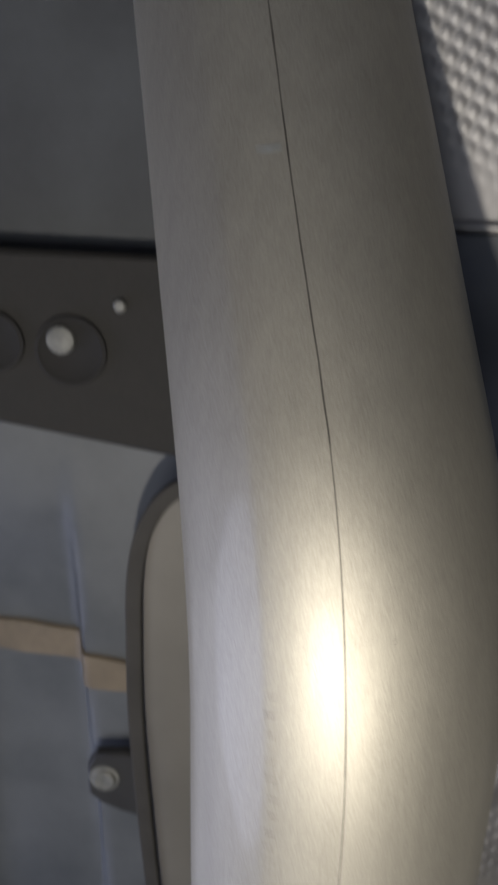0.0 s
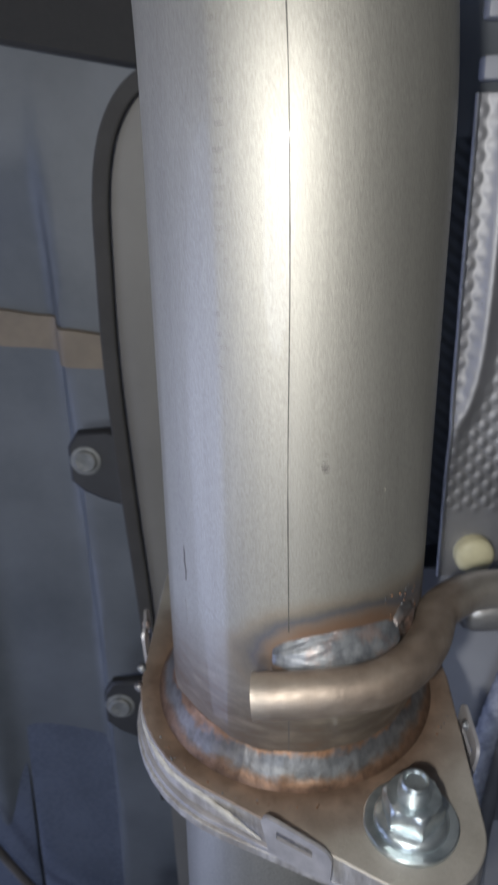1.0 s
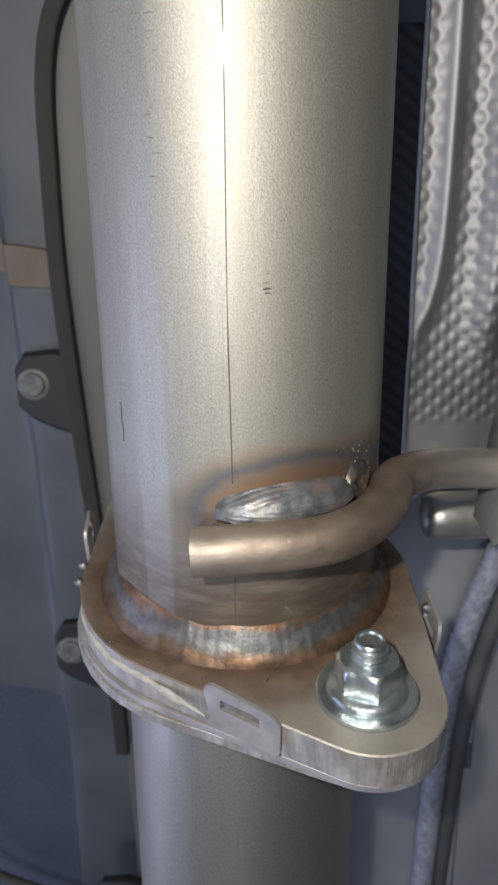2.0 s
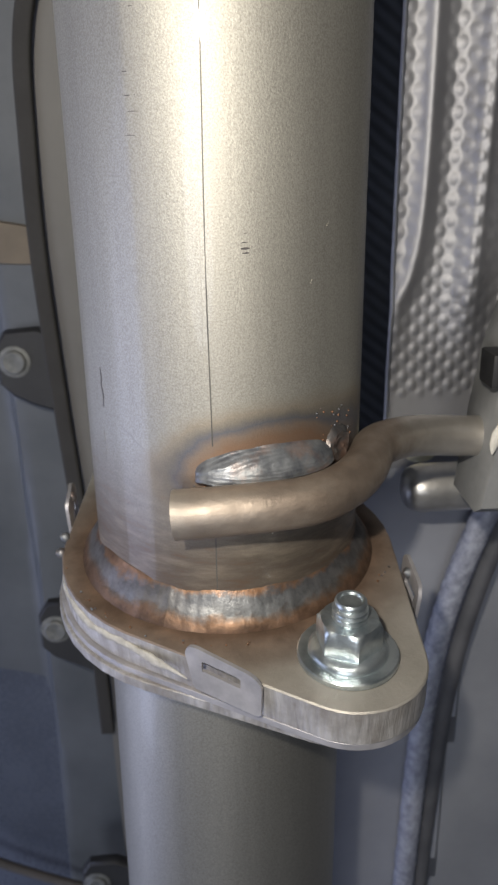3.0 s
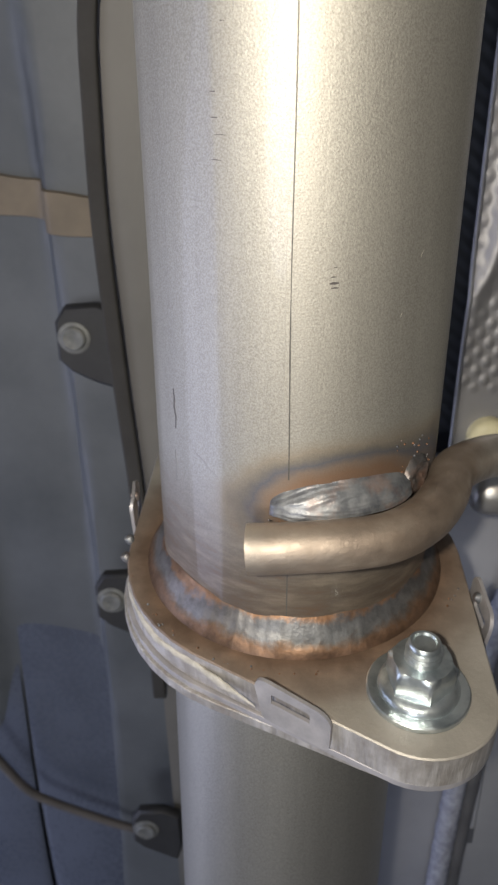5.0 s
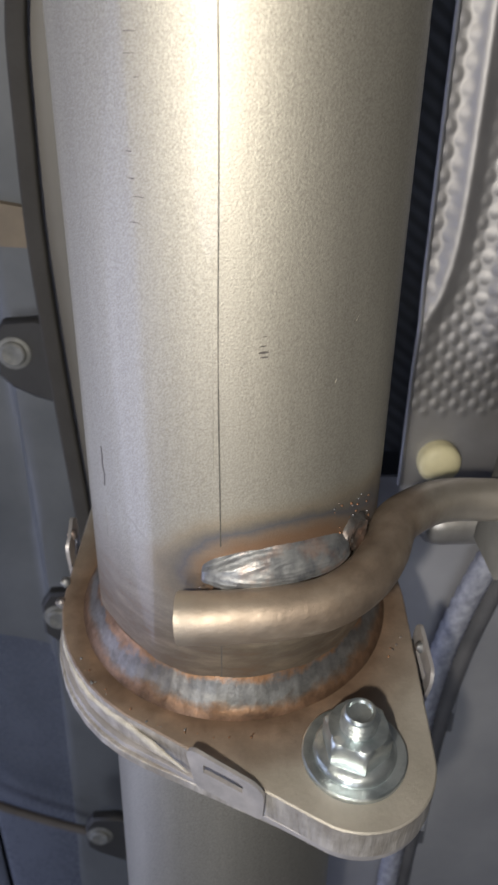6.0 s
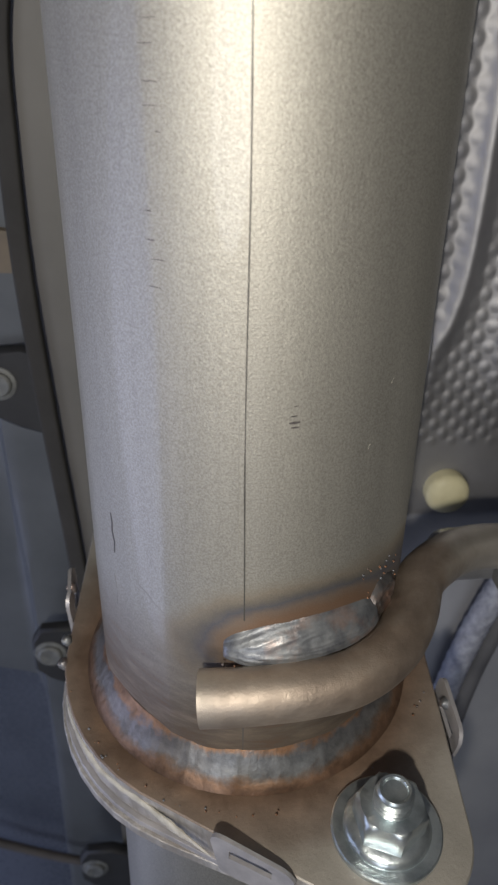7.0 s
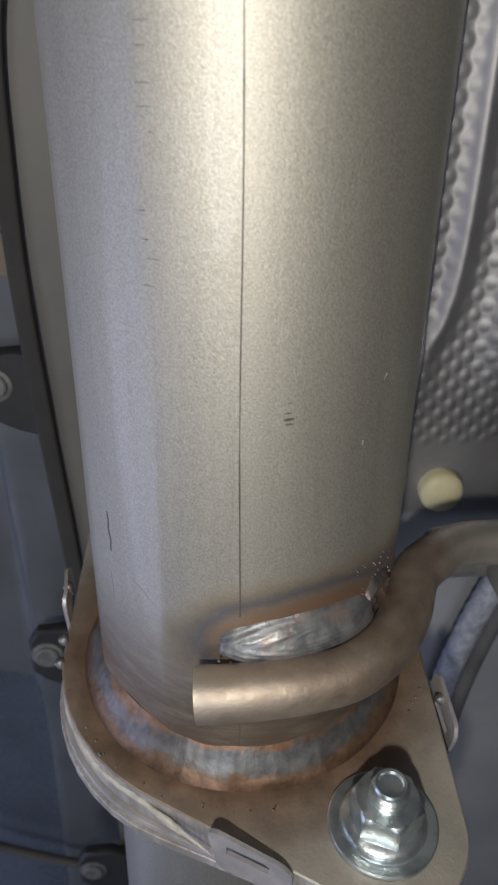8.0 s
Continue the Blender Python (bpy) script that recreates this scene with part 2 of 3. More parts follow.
M_PLUG = grainy("pale_yellow_plastic", (0.62, 0.58, 0.38), (0.50, 0.46, 0.29), 0.5, 0.0, 90, 700, 0.2)
M_CABLE = grainy("dusty_black_cable", (0.11, 0.112, 0.125), (0.07, 0.072, 0.082), 0.6, 0.0, 60, 700, 0.3)
M_HOSE = grainy("braided_grey_sleeve", (0.33, 0.35, 0.42), (0.17, 0.18, 0.23), 0.5, 0.0, 300, 900, 0.5)
M_PIN = grainy("dusty_pin_steel", (0.60, 0.59, 0.57), (0.42, 0.41, 0.40), 0.36, 0.8, 90, 800, 0.4)
M_WALL = grainy("dusty_grey_wall_paint", (0.5, 0.5, 0.5), (0.4, 0.4, 0.41), 0.8, 0.0, 3, 120, 0.3)
M_CONCRETE = grainy("workshop_concrete", (0.47, 0.46, 0.44), (0.37, 0.365, 0.35), 0.75, 0.0, 1.6, 60, 0.4)


# ---- mesh helpers (millimetres) ----
AT = {}


def finish(name, bm, mat, base, smooth):
    bmesh.ops.recalc_face_normals(bm, faces=bm.faces)
    for v in bm.verts:
        v.co = (v.co - base) * MM
    me = bpy.data.meshes.new(name)
    bm.to_mesh(me)
    bm.free()
    for p in me.polygons:
        p.use_smooth = smooth
    if smooth:
        me.set_sharp_from_angle(angle=radians(42))
    me.materials.append(mat)
    return me


def thing(name, at, label, category, group=""):
    """An Empty at the base of a thing, in the exhaust's frame."""
    ob = new(name)
    ob.empty_display_size = 0.01
    ob.matrix_basis = UP @ Matrix.Translation(Vector(at) * MM)
    AT[ob] = Vector(at)
    return tagged(ob, label, category, group)


def part(name, bm, mat, parent, label="", smooth=True):
    ob = new(name, finish(name, bm, mat, AT[parent], smooth))
    ob.parent = parent
    AT[ob] = AT[parent]
    return tagged(ob, label)


def solo(name, bm, mat, at, label, category, kind="", group="", smooth=True):
    """A thing that is one mesh."""
    ob = new(name, finish(name, bm, mat, Vector(at), smooth))
    ob.matrix_basis = UP @ Matrix.Translation(Vector(at) * MM)
    AT[ob] = Vector(at)
    return tagged(ob, label, category, group, kind)


def smooth_path(pts, n=8):
    """A Catmull-Rom curve through the points."""
    p = [Vector(q) for q in pts]
    p = [2 * p[0] - p[1]] + p + [2 * p[-1] - p[-2]]
    out = []
    for i in range(1, len(p) - 2):
        for k in range(n):
            t = k / n
            out.append(0.5 * (2 * p[i] + (p[i + 1] - p[i - 1]) * t + (2 * p[i - 1] - 5 * p[i] + 4 * p[i + 1] - p[i + 2]) * t * t
                              + (3 * p[i] - p[i - 1] - 3 * p[i + 1] + p[i + 2]) * t ** 3))
    return out + [p[-2]]


def sweep(path, shape, closed=False, cap=True, up=Vector((0, 0, 1)), bm=None):
    """Sweeps a section along a path. shape(i, f) gives the section's (side, up) points at step i, fraction f."""
    bm = bm or bmesh.new()
    rings, n = [], len(path)
    for i, p in enumerate(path):
        a = path[(i - 1) % n] if closed or i else path[0]
        b = path[(i + 1) % n] if closed or i < n - 1 else path[-1]
        d = (b - a).normalized()
        side = d.cross(up)
        side = side.normalized() if side.length > 1e-4 else Vector((1, 0, 0))
        top = side.cross(d)
        rings.append([bm.verts.new(p + side * u + top * v) for u, v in shape(i, i / max(1, n - 1))])
    for i in range(n if closed else n - 1):
        r, s = rings[i], rings[(i + 1) % n]
        for k in range(len(r)):
            bm.faces.new((r[k], r[(k + 1) % len(r)], s[(k + 1) % len(r)], s[k]))
    if cap and not closed:
        bm.faces.new(rings[0])
        bm.faces.new(rings[-1])
    return bm


def circle(r, n=24):
    return [(r * math.cos(2 * math.pi * k / n), r * math.sin(2 * math.pi * k / n)) for k in range(n)]


def lathe(profile, n=32, m=Matrix()):
    """Turns a profile of (radius, height) round z, closed at both ends, and sets it by m."""
    bm = bmesh.new()
    rings = []
    for r, h in profile:
        rings.append([bm.verts.new(m @ Vector((r * math.cos(2 * math.pi * k / n), r * math.sin(2 * math.pi * k / n), h))) for k in range(n)])
    for a, b in zip(rings, rings[1:]):
        for k in range(n):
            bm.faces.new((a[k], a[(k + 1) % n], b[(k + 1) % n], b[k]))
    bm.faces.new(rings[0])
    bm.faces.new(rings[-1])
    return bm


def prism(outline, z0, z1, m=Matrix(), bevel=0.6):
    """A plate with the given (x, y) outline between two heights, its rims bevelled."""
    bm = bmesh.new()
    c = Vector((sum(p[0] for p in outline) / len(outline), sum(p[1] for p in outline) / len(outline)))

    def ring(inset, z):
        out = []
        for i, p in enumerate(outline):
            a, b = Vector(outline[i - 1]), Vector(outline[(i + 1) % len(outline)])
            t = (b - a).normalized()
            nrm = Vector((-t.y, t.x))
            if nrm.dot(c - Vector(p)) < 0:
                nrm = -nrm
            q = Vector(p) + nrm * inset
            out.append(bm.verts.new(m @ Vector((q.x, q.y, z))))
        return out
    rings = [ring(bevel, z0), ring(0, z0 + bevel), ring(0, z1 - bevel), ring(bevel, z1)]
    for a, b in zip(rings, rings[1:]):
        for k in range(len(a)):
            bm.faces.new((a[k], a[(k + 1) % len(a)], b[(k + 1) % len(a)], b[k]))
    bm.faces.new(rings[0])
    bm.faces.new(rings[-1])
    return bm


def box(x0, x1, y0, y1, z0, z1, bevel=1.0):
    bm = bmesh.new()
    bmesh.ops.create_cube(bm, size=1)
    for v in bm.verts:
        v.co = Vector(((x0 + x1) / 2 + v.co.x * (x1 - x0), (y0 + y1) / 2 + v.co.y * (y1 - y0), (z0 + z1) / 2 + v.co.z * (z1 - z0)))
    if bevel:
        bmesh.ops.bevel(bm, geom=bm.edges[:], offset=bevel, segments=2, affect="EDGES", profile=0.6)
    return bm


def sheet(x0, x1, z0, z1, depth, nx, nz, thick=1.5):
    """A pressed sheet that faces -y, with depth(x, z) for its face, and a real back."""
    bm = bmesh.new()
    front = []
    for i in range(nx + 1):
        for k in range(nz + 1):
            x, z = x0 + (x1 - x0) * i / nx, z0 + (z1 - z0) * k / nz
            front.append(bm.verts.new((x, depth(x, z), z)))
    w = nz + 1
    for i in range(nx):
        for k in range(nz):
            a = i * w + k
            bm.faces.new((front[a], front[a + w], front[a + w + 1], front[a + 1]))
    back = [bm.verts.new(v.co + Vector((0, thick, 0))) for v in front]
    for i in range(nx):
        for k in range(nz):
            a = i * w + k
            bm.faces.new((back[a], back[a + 1], back[a + w + 1], back[a + w]))
    rim = [i * w for i in range(nx + 1)] + [nx * w + k for k in range(1, w)] + [i * w + nz for i in range(nx - 1, -1, -1)] + [k for k in range(nz - 1, 0, -1)]
    for j in range(len(rim)):
        p, q = rim[j], rim[(j + 1) % len(rim)]
        bm.faces.new((front[p], back[p], back[q], front[q]))
    return bm


def hull_outline(c1, r1, c2, r2, c3, r3, n=30):
    """The outline of a two-eared flange: three discs in a row and their common tangents."""
    pts = []
    for c, r in ((c1, r1), (c2, r2), (c3, r3)):
        pts += [(c[0] + r * math.cos(2 * math.pi * k / n), c[1] + r * math.sin(2 * math.pi * k / n)) for k in range(n)]
    pts = sorted(set((round(a, 3), round(b, 3)) for a, b in pts))

    def half(seq):
        out = []
        for p in seq:
            while len(out) > 1 and (out[-1][0] - out[-2][0]) * (p[1] - out[-2][1]) - (out[-1][1] - out[-2][1]) * (p[0] - out[-2][0]) <= 0:
                out.pop()
            out.append(p)
        return out
    return half(pts)[:-1] + half(pts[::-1])[:-1]


def ring_path(r, z, m=Matrix(), n=120, a0=0.0, a1=360.0, closed=True):
    k = n if closed else n + 1
    return [m @ Vector((r * math.cos(radians(a0 + (a1 - a0) * i / n)), r * math.sin(radians(a0 + (a1 - a0) * i / n)), z)) for i in range(k)]


# ---- structure: an unseen bay added round the exhaust, with openings for the two area lamps ----
def bay_part(name, x0, x1, y0, y1, z0, z1, mat, label, category):
    solo(name, box(x0, x1, y0, y1, z0, z1, 0), mat, ((x0 + x1) / 2, (y0 + y1) / 2, z0), label, category, "structure", smooth=False)


bay_part("floor", -700, 700, -1400, 160, -640, -600, M_CONCRETE, "grey concrete floor of the bay", "floor")
bay_part("ceiling", -700, 700, -1400, 160, 700, 740, M_WALL, "plain grey ceiling of the bay", "ceiling")
bay_part("wall_north", -600, 600, 150, 160, -600, 700, M_PAN_DARK, "dark undersealed back wall of the bay", "wall")
bay_part("wall_east", 600, 640, -1300, 160, -600, 700, M_PAN_DARK, "dark side wall of the bay", "wall")
for name, y0, y1, z0, z1 in (("wall_west_front", -1300, -315, -600, 700), ("wall_west_back", 120, 160, -600, 700), ("wall_west_top", -315, 120, 190, 700), ("wall_west_bottom", -315, 120, -600, -560)):
    bay_part(name, -640, -600, y0, y1, z0, z1, M_PAN_DARK, "dark side wall round the daylight opening", "wall")
# rear opening made only for the added fill lamp
for name, z0, z1 in (("wall_south_top", 250, 700), ("wall_south_bottom", -600, -250)):
    bay_part(name, -640, -100, -1340, -1300, z0, z1, M_PAN_DARK, "dark rear wall round the added fill lamp's opening", "wall")
bay_part("wall_south", -100, 640, -1340, -1300, -600, 700, M_PAN_DARK, "dark rear wall of the bay", "wall")


def left_pan(x, z):
    beyond = (0.5 - 0.5 * math.tanh((x + 91 + 3.0 * math.sin(z * 0.012)) / 1.8)) * (0.5 - 0.5 * math.tanh((z - 118) / 16))
    fold = 5.0 * math.exp(-((x + 150) / 9.0) ** 2)
    return 113 + 14 * beyond - fold + 0.8 * math.sin(z * 0.03 + x * 0.05)


solo("wall_pan", sheet(-330, -30, -600, 224, left_pan, 120, 60), M_PAN, (-180, 120, 0),
     "grey undersealed floor panel with a pressed step", "floor panel", "structure")
# the floor panel carried on upward in the darker underseal copy
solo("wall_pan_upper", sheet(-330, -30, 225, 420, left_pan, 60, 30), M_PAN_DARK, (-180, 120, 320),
     "floor panel above the cross bracket, in a darker copy of the underseal", "floor panel", "structure")
# the tunnel panel's edge: the line that the black seal follows
EDGE = [(-600, -52.0), (-420, -52.0), (-260, -53.0), (-124, -55.5), (-40, -59.0), (10, -62.2), (60, -64.6), (100, -64.3), (122, -63.4), (138, -60.5), (149, -55.5), (156, -49.0), (160, -40.0)]


def tunnel_panel():
    bm = sheet(0, 1, -600, 158, lambda x, z: 0.0, 40, 150, 1.5)
    for v in bm.verts:
        x0 = float(np.interp(v.co.z, [e[0] for e in EDGE], [e[1] for e in EDGE]))
        x = x0 + v.co.x * (24 - x0)
        v.co = Vector((x, v.co.y + 90 + 0.004 * (x + 60) ** 2 + 0.6 * math.sin(v.co.z * 0.05), v.co.z))
    return bm


solo("wall_tunnel", tunnel_panel(), M_TUNNEL, (-20, 92, 0), "pale grey inner tunnel panel with a rounded upper corner", "tunnel panel", "structure")


# dark sheet put where the pipe's shadow would lie on the shield
solo("wall_gap_shade", sheet(22, 64, -16, 240, lambda x, z: 88 + 0.2 * math.sin((z + 0.8 * x) * 1.15), 40, 300), M_PAN_DARK, (40, 90, 100),
     "dark ribbed panel standing in for the pipe's shadow on the shield", "panel", "structure")


# ---- the exhaust: upper pipe with its flange and hanger ----
R = 35.2


BEND_START, BEND_RADIUS, BEND_ANGLE = 137.0, 108.0, radians(34.1)
AWAY = Vector((-math.sin(radians(15.3)), math.cos(radians(15.3)), 0))
HINGE = Vector((0, 0, 1)).cross(AWAY)


def axis_frame(s):
    """The pipe's centre and its turn, s along it: straight, then one round bend away from the viewer, then straight."""
    u = s - BEND_START
    if u <= 0:
        return Vector((0, 0, s)), Matrix.Identity(3)
    th = min(u / BEND_RADIUS, BEND_ANGLE)
    turn = Matrix.Rotation(th, 3, HINGE)
    p = Vector((0, 0, BEND_START + BEND_RADIUS * math.sin(th))) + AWAY * BEND_RADIUS * (1 - math.cos(th))
    return p + turn @ Vector((0, 0, max(0.0, u - BEND_RADIUS * BEND_ANGLE))), turn


FLANGE = Matrix.Translation((0, 0, -12.5)) @ Matrix.Rotation(radians(6.2), 4, "X")
pipe = thing("exhaust_pipe", (0, 0, 0), "bent satin stainless exhaust pipe with long seam and welded flange", "exhaust pipe")
zs = [-18 + 4 * i for i in range(36)] + [126 + 3.5 * i for i in range(68)]


def skin(angle):
    """The pipe's radius: round, but for a flatter stretch left by the rolls, which ends in a soft crease."""
    mid, half = -50.0, 19.5
    d = abs(angle - mid)
    return R if d > half else R - 0.42 * (R - R * math.cos(radians(half)) / math.cos(radians(d)))


def on_pipe(angle, s, lift=0.0):
    """A point on the pipe's skin; the angle runs from the front, to the right."""
    p, turn = axis_frame(s)
    return p + turn @ Vector((math.sin(radians(angle)), -math.cos(radians(angle)), 0)) * (skin(angle) + lift)


def tube_mesh():
    bm = bmesh.new()
    n = 200
    rings = [[bm.verts.new(on_pipe(360.0 * k / n - 180.0, s, 0.035 * math.sin(i * 0.31 + k * 0.2))) for k in range(n)] for i, s in enumerate(zs)]
    for a, b in zip(rings, rings[1:]):
        for k in range(n):
            bm.faces.new((a[k], a[(k + 1) % n], b[(k + 1) % n], b[k]))
    bm.faces.new(rings[0])
    bm.faces.new(rings[-1])
    return bm


part("tube", tube_mesh(), M_PIPE, pipe)


def stroke(points, half, thick=0.06):
    """A thin mark on the pipe's skin: points of (angle, z)."""
    bm = bmesh.new()
    rows = []
    for i, (a, z) in enumerate(points):
        f = i / (len(points) - 1)
        w = half * (0.35 + 0.65 * math.sin(math.pi * (0.08 + 0.84 * f))) if len(points) < 30 else half * (0.75 + 0.5 * noise.noise(Vector((z * 0.08, 3, 0))))
        b = points[min(i + 1, len(points) - 1)]
        c = points[max(i - 1, 0)]
        along = Vector(((b[0] - c[0]) * R * math.pi / 180, b[1] - c[1]))
        along.normalize()
        da, dz = along.y * w / (R * math.pi / 180), -along.x * w
        rows.append([bm.verts.new(on_pipe(a + s * da, z + s * dz, h)) for s, h in ((-1, -0.05), (-1, thick), (1, thick), (1, -0.05))])
    for r, s in zip(rows, rows[1:]):
        for k in range(4):
            bm.faces.new((r[k], r[(k + 1) % 4], s[(k + 1) % 4], s[k]))
    bm.faces.new(rows[0])
    bm.faces.new(rows[-1])
    return bm


seam_top = [(-4.6 + 0.25 * math.sin(z * 0.07), z) for z in range(28, 330, 3)]
part("seam", stroke(seam_top, 0.17), M_SEAM, pipe, "dark hairline weld seam along the pipe")
part("seam", stroke([(-4.6 + 0.25 * math.sin(z * 0.07) + 0.22 * noise.noise(Vector((z * 0.13, 9, 0))), z) for z in range(196, 292, 2)], 0.24), M_SEAM, pipe, "wider uneven stretch of the seam in the bend")
part("seam", stroke([(-4.2 + 0.1 * math.sin(z), z) for z in range(-9, 13, 3)], 0.16), M_SEAM, pipe, "dark hairline weld seam along the pipe")
part("seam", stroke([(-6.6 + 0.004 * (z - 40), z) for z in range(46, 92, 4)], 0.07), M_FAINT, pipe, "faint dark line beside the seam")
for a, z, w, h in ((8.4, 70, 1.5, 0.26), (8.6, 69.1, 1.2, 0.16), (8.2, 71.2, 1.0, 0.10), (8.7, 73.0, 0.6, 0.08)):
    part("scuff", stroke([(a - w, z), (a, z + 0.05), (a + w, z + 0.1)], h), M_SCRATCH, pipe, "small dark scuff")
for pts, h in (([(-42.5, 29.4), (-39, 28.6), (-35, 27.0), (-31, 25.9)], 0.2), ([(-56, 42.5), (-55.6, 40.5), (-56, 38.2), (-55, 35.8), (-55.6, 33)], 0.26),
               ([(-57, 27), (-56.4, 23), (-56.8, 19)], 0.18), ([(-23, 53.0), (-22, 53.6), (-21, 53.0)], 0.12), ([(40, 73.5), (41, 74.6)], 0.25), ([(33, 62), (33.5, 63)], 0.2)):
    part("scratch", stroke(pts, h), M_SCRATCH if h > 0.25 else M_FAINT, pipe, "dark scratch")
random.seed(31)
for i in range(26):
    z0, a0 = 228 + i * 1.5, random.uniform(-22, 3)
    part("draw_mark", stroke([(a0, z0), (a0 + random.uniform(2, 5), z0), (a0 + random.uniform(6, 11), z0 + 0.05)], random.uniform(0.04, 0.09), 0.03), M_FAINT, pipe, "fine wrinkle inside the bend")
part("scratch", stroke([(-15, 257), (-11, 256.4), (-6.5, 256)], 0.5), M_ZINC, pipe, "bright scratch across the seam")
random.seed(21)
for i in range(22):
    z0 = 104 + i * 3.1
    a0 = random.uniform(-16, 2)
    part("draw_mark", stroke([(a0, z0), (a0 + random.uniform(3, 8), z0 + 0.1), (a0 + random.uniform(9, 15), z0)], random.uniform(0.04, 0.08), 0.03), M_FAINT, pipe, "fine cross mark from drawing the pipe")
random.seed(4)
for i in range(20):
    z0 = 92 + i * 3.6 + random.uniform(-0.5, 0.5)
    a0 = -30 + random.uniform(-1.0, 1.0)
    part("draw_mark", stroke([(a0, z0), (a0 + random.uniform(1.2, 3.2), z0), (a0 + random.uniform(3.4, 4.6), z0 + random.uniform(-0.1, 0.1))], random.uniform(0.05, 0.12), 0.03), M_SCRATCH, pipe, "fine dark cross mark from drawing the pipe")

EAR = (27.0, -48.6)
OUTLINE = hull_outline((0, 0), 45.6, EAR, 17.2, (-27.0, 48.6), 17.2, 44)
upper = part("flange_plate", prism(OUTLINE, -9.0, 0.0, FLANGE, 0.35), M_PLATE, pipe, "brown heat-tinted steel flange plate")
upper.data.materials.append(M_EDGE)
for p in upper.data.polygons:
    if abs((FLANGE.to_3x3().inverted() @ p.normal).z) < 0.5:
        p.material_index = 1


def bead(path, r, flat, ripple, seed, closed=True):
    """A weld bead: a flattened roll with overlapping ripples and an uneven width."""
    def shape(i, f):
        w = r * (1 + 0.13 * noise.noise(Vector((i * 0.11, seed, 0))) + ripple * (0.5 - (i % 5) / 5))
        if not closed:
            w *= min(1, 0.35 + 4 * min(f, 1 - f))
        return [(w * math.cos(2 * math.pi * k / 14), w * flat * math.sin(2 * math.pi * k / 14)) for k in range(14)]
    return sweep(path, shape, closed=closed)


FILLET = [(-3.4, 9.0), (-2.7, 8.0), (-1.9, 6.9), (-1.1, 5.7), (-0.3, 4.5), (0.5, 3.3), (1.3, 2.2), (2.0, 1.1), (2.7, -0.3), (-3.4, -0.6)]


def fillet(i, f):
    """The ring weld's section: a fillet between pipe and plate, with overlapping ripples."""
    rip = 0.30 * noise.noise(Vector((i * 0.06, 1, 0))) + 0.10 * noise.noise(Vector((i * 0.31, 6, 0)))
    out = []
    for k, (u, v) in enumerate(FILLET):
        w = rip + 0.32 * noise.noise(Vector((i * 0.05 + 0.25 * k, k * 0.9, 3))) if 0 < k < 8 else 0.0
        out.append((-(u + w), v + 0.7 * w))
    return out


part("ring_weld", sweep(ring_path(37.4, 0, FLANGE, 420)[::-1], fillet, closed=True, up=FLANGE.to_3x3() @ Vector((0, 0, 1))), M_RING, pipe, "grey ring weld between pipe and flange")

# hanger rod: wraps round the pipe, then swings out to its rubber mount
rod_pts = [Vector(p) for p in ((-11.3, -41.4, 14.2), (-5, -41.8, 14.7), (2, -41.7, 15.2), (9, -41.0, 15.4), (19, -38.3, 15.6), (27.6, -32.0, 16.4), (33.4, -23.3, 17.2),
                               (37.5, -13.6, 18.6), (43.5, -6.6, 18.2), (49.8, -1.2, 17.2), (56.5, 1.8, 16.3), (64, 3.0, 15.6), (76, 3.4, 15.2), (92, 3.4, 15.0))]
rod_path = smooth_path([q + Vector((0, -0.1, 0.45)) for q in rod_pts], 8)


def rod_section(i, f):
    return circle(5.55, 40)


rod = part("hanger_rod", sweep(rod_path, rod_section), M_ROD, pipe, "bent steel hanger rod with heat tint and a sawn end")

# the filled weld over the rod: a rippled pad from the seam to the right
def pad_weld():
    bm = bmesh.new()
    n, m = 170, 44
    grid = []
    for i in range(n + 1):
        s = i / n
        row = []
        for k in range(m + 1):
            t = k / m
            a = -11.0 + 55.0 * s
            half = math.sqrt(max(0.0, 1 - abs(2 * s - 1) ** 3.2))
            mid = 22.6 + 1.2 * s + 1.4 * math.sin(s * 3)
            z = mid - 0.5 + (t - 0.5) * 7.2 * (half if t > 0.5 else max(half, 0.6))
            rip = 0.34 * math.sin(52 * math.hypot((s - 0.62) * 0.8, (t - 0.45) * 1.1) + 2.6 * noise.noise(Vector((s * 7, t * 3, 2))) + 1.0 * noise.noise(Vector((s * 26, t * 9, 5))))
            h = (0.9 * (1 - (2 * t - 1) ** 2) + 4.2 * (1 - t) + 0.3) * half ** 0.6 + 0.13 * rip * half + 0.25 * noise.noise(Vector((s * 7, t * 4, 7)))
            row.append(bm.verts.new(on_pipe(a, z, max(-0.3, h - 0.4))))
        grid.append(row)
    for i in range(n):
        for k in range(m):
            bm.faces.new((grid[i][k], grid[i + 1][k], grid[i + 1][k + 1], grid[i][k + 1]))
    return bm


part("hanger_weld", pad_weld(), M_WELD, pipe, "grey rippled weld pad above the hanger rod")


def tack(a, z):
    bm = lathe([(5.3, -0.8), (4.7, 0.2), (3.9, 0.9), (3.2, 1.15), (2.5, 0.8), (1.9, 0.95), (1.2, 0.5), (0.3, 0.4)], 30)
    base, nrm = on_pipe(a, z), (on_pipe(a, z, 1) - on_pipe(a, z)).normalized()
    rotm = nrm.to_track_quat("Z", "Y").to_matrix().to_4x4()
    for v in bm.verts:
        v.co *= 1 + 0.22 * noise.noise(v.co * 0.7) + 0.10 * noise.noise(v.co * 1.9)
        v.co = Matrix.Translation(base) @ rotm @ v.co
    return bm


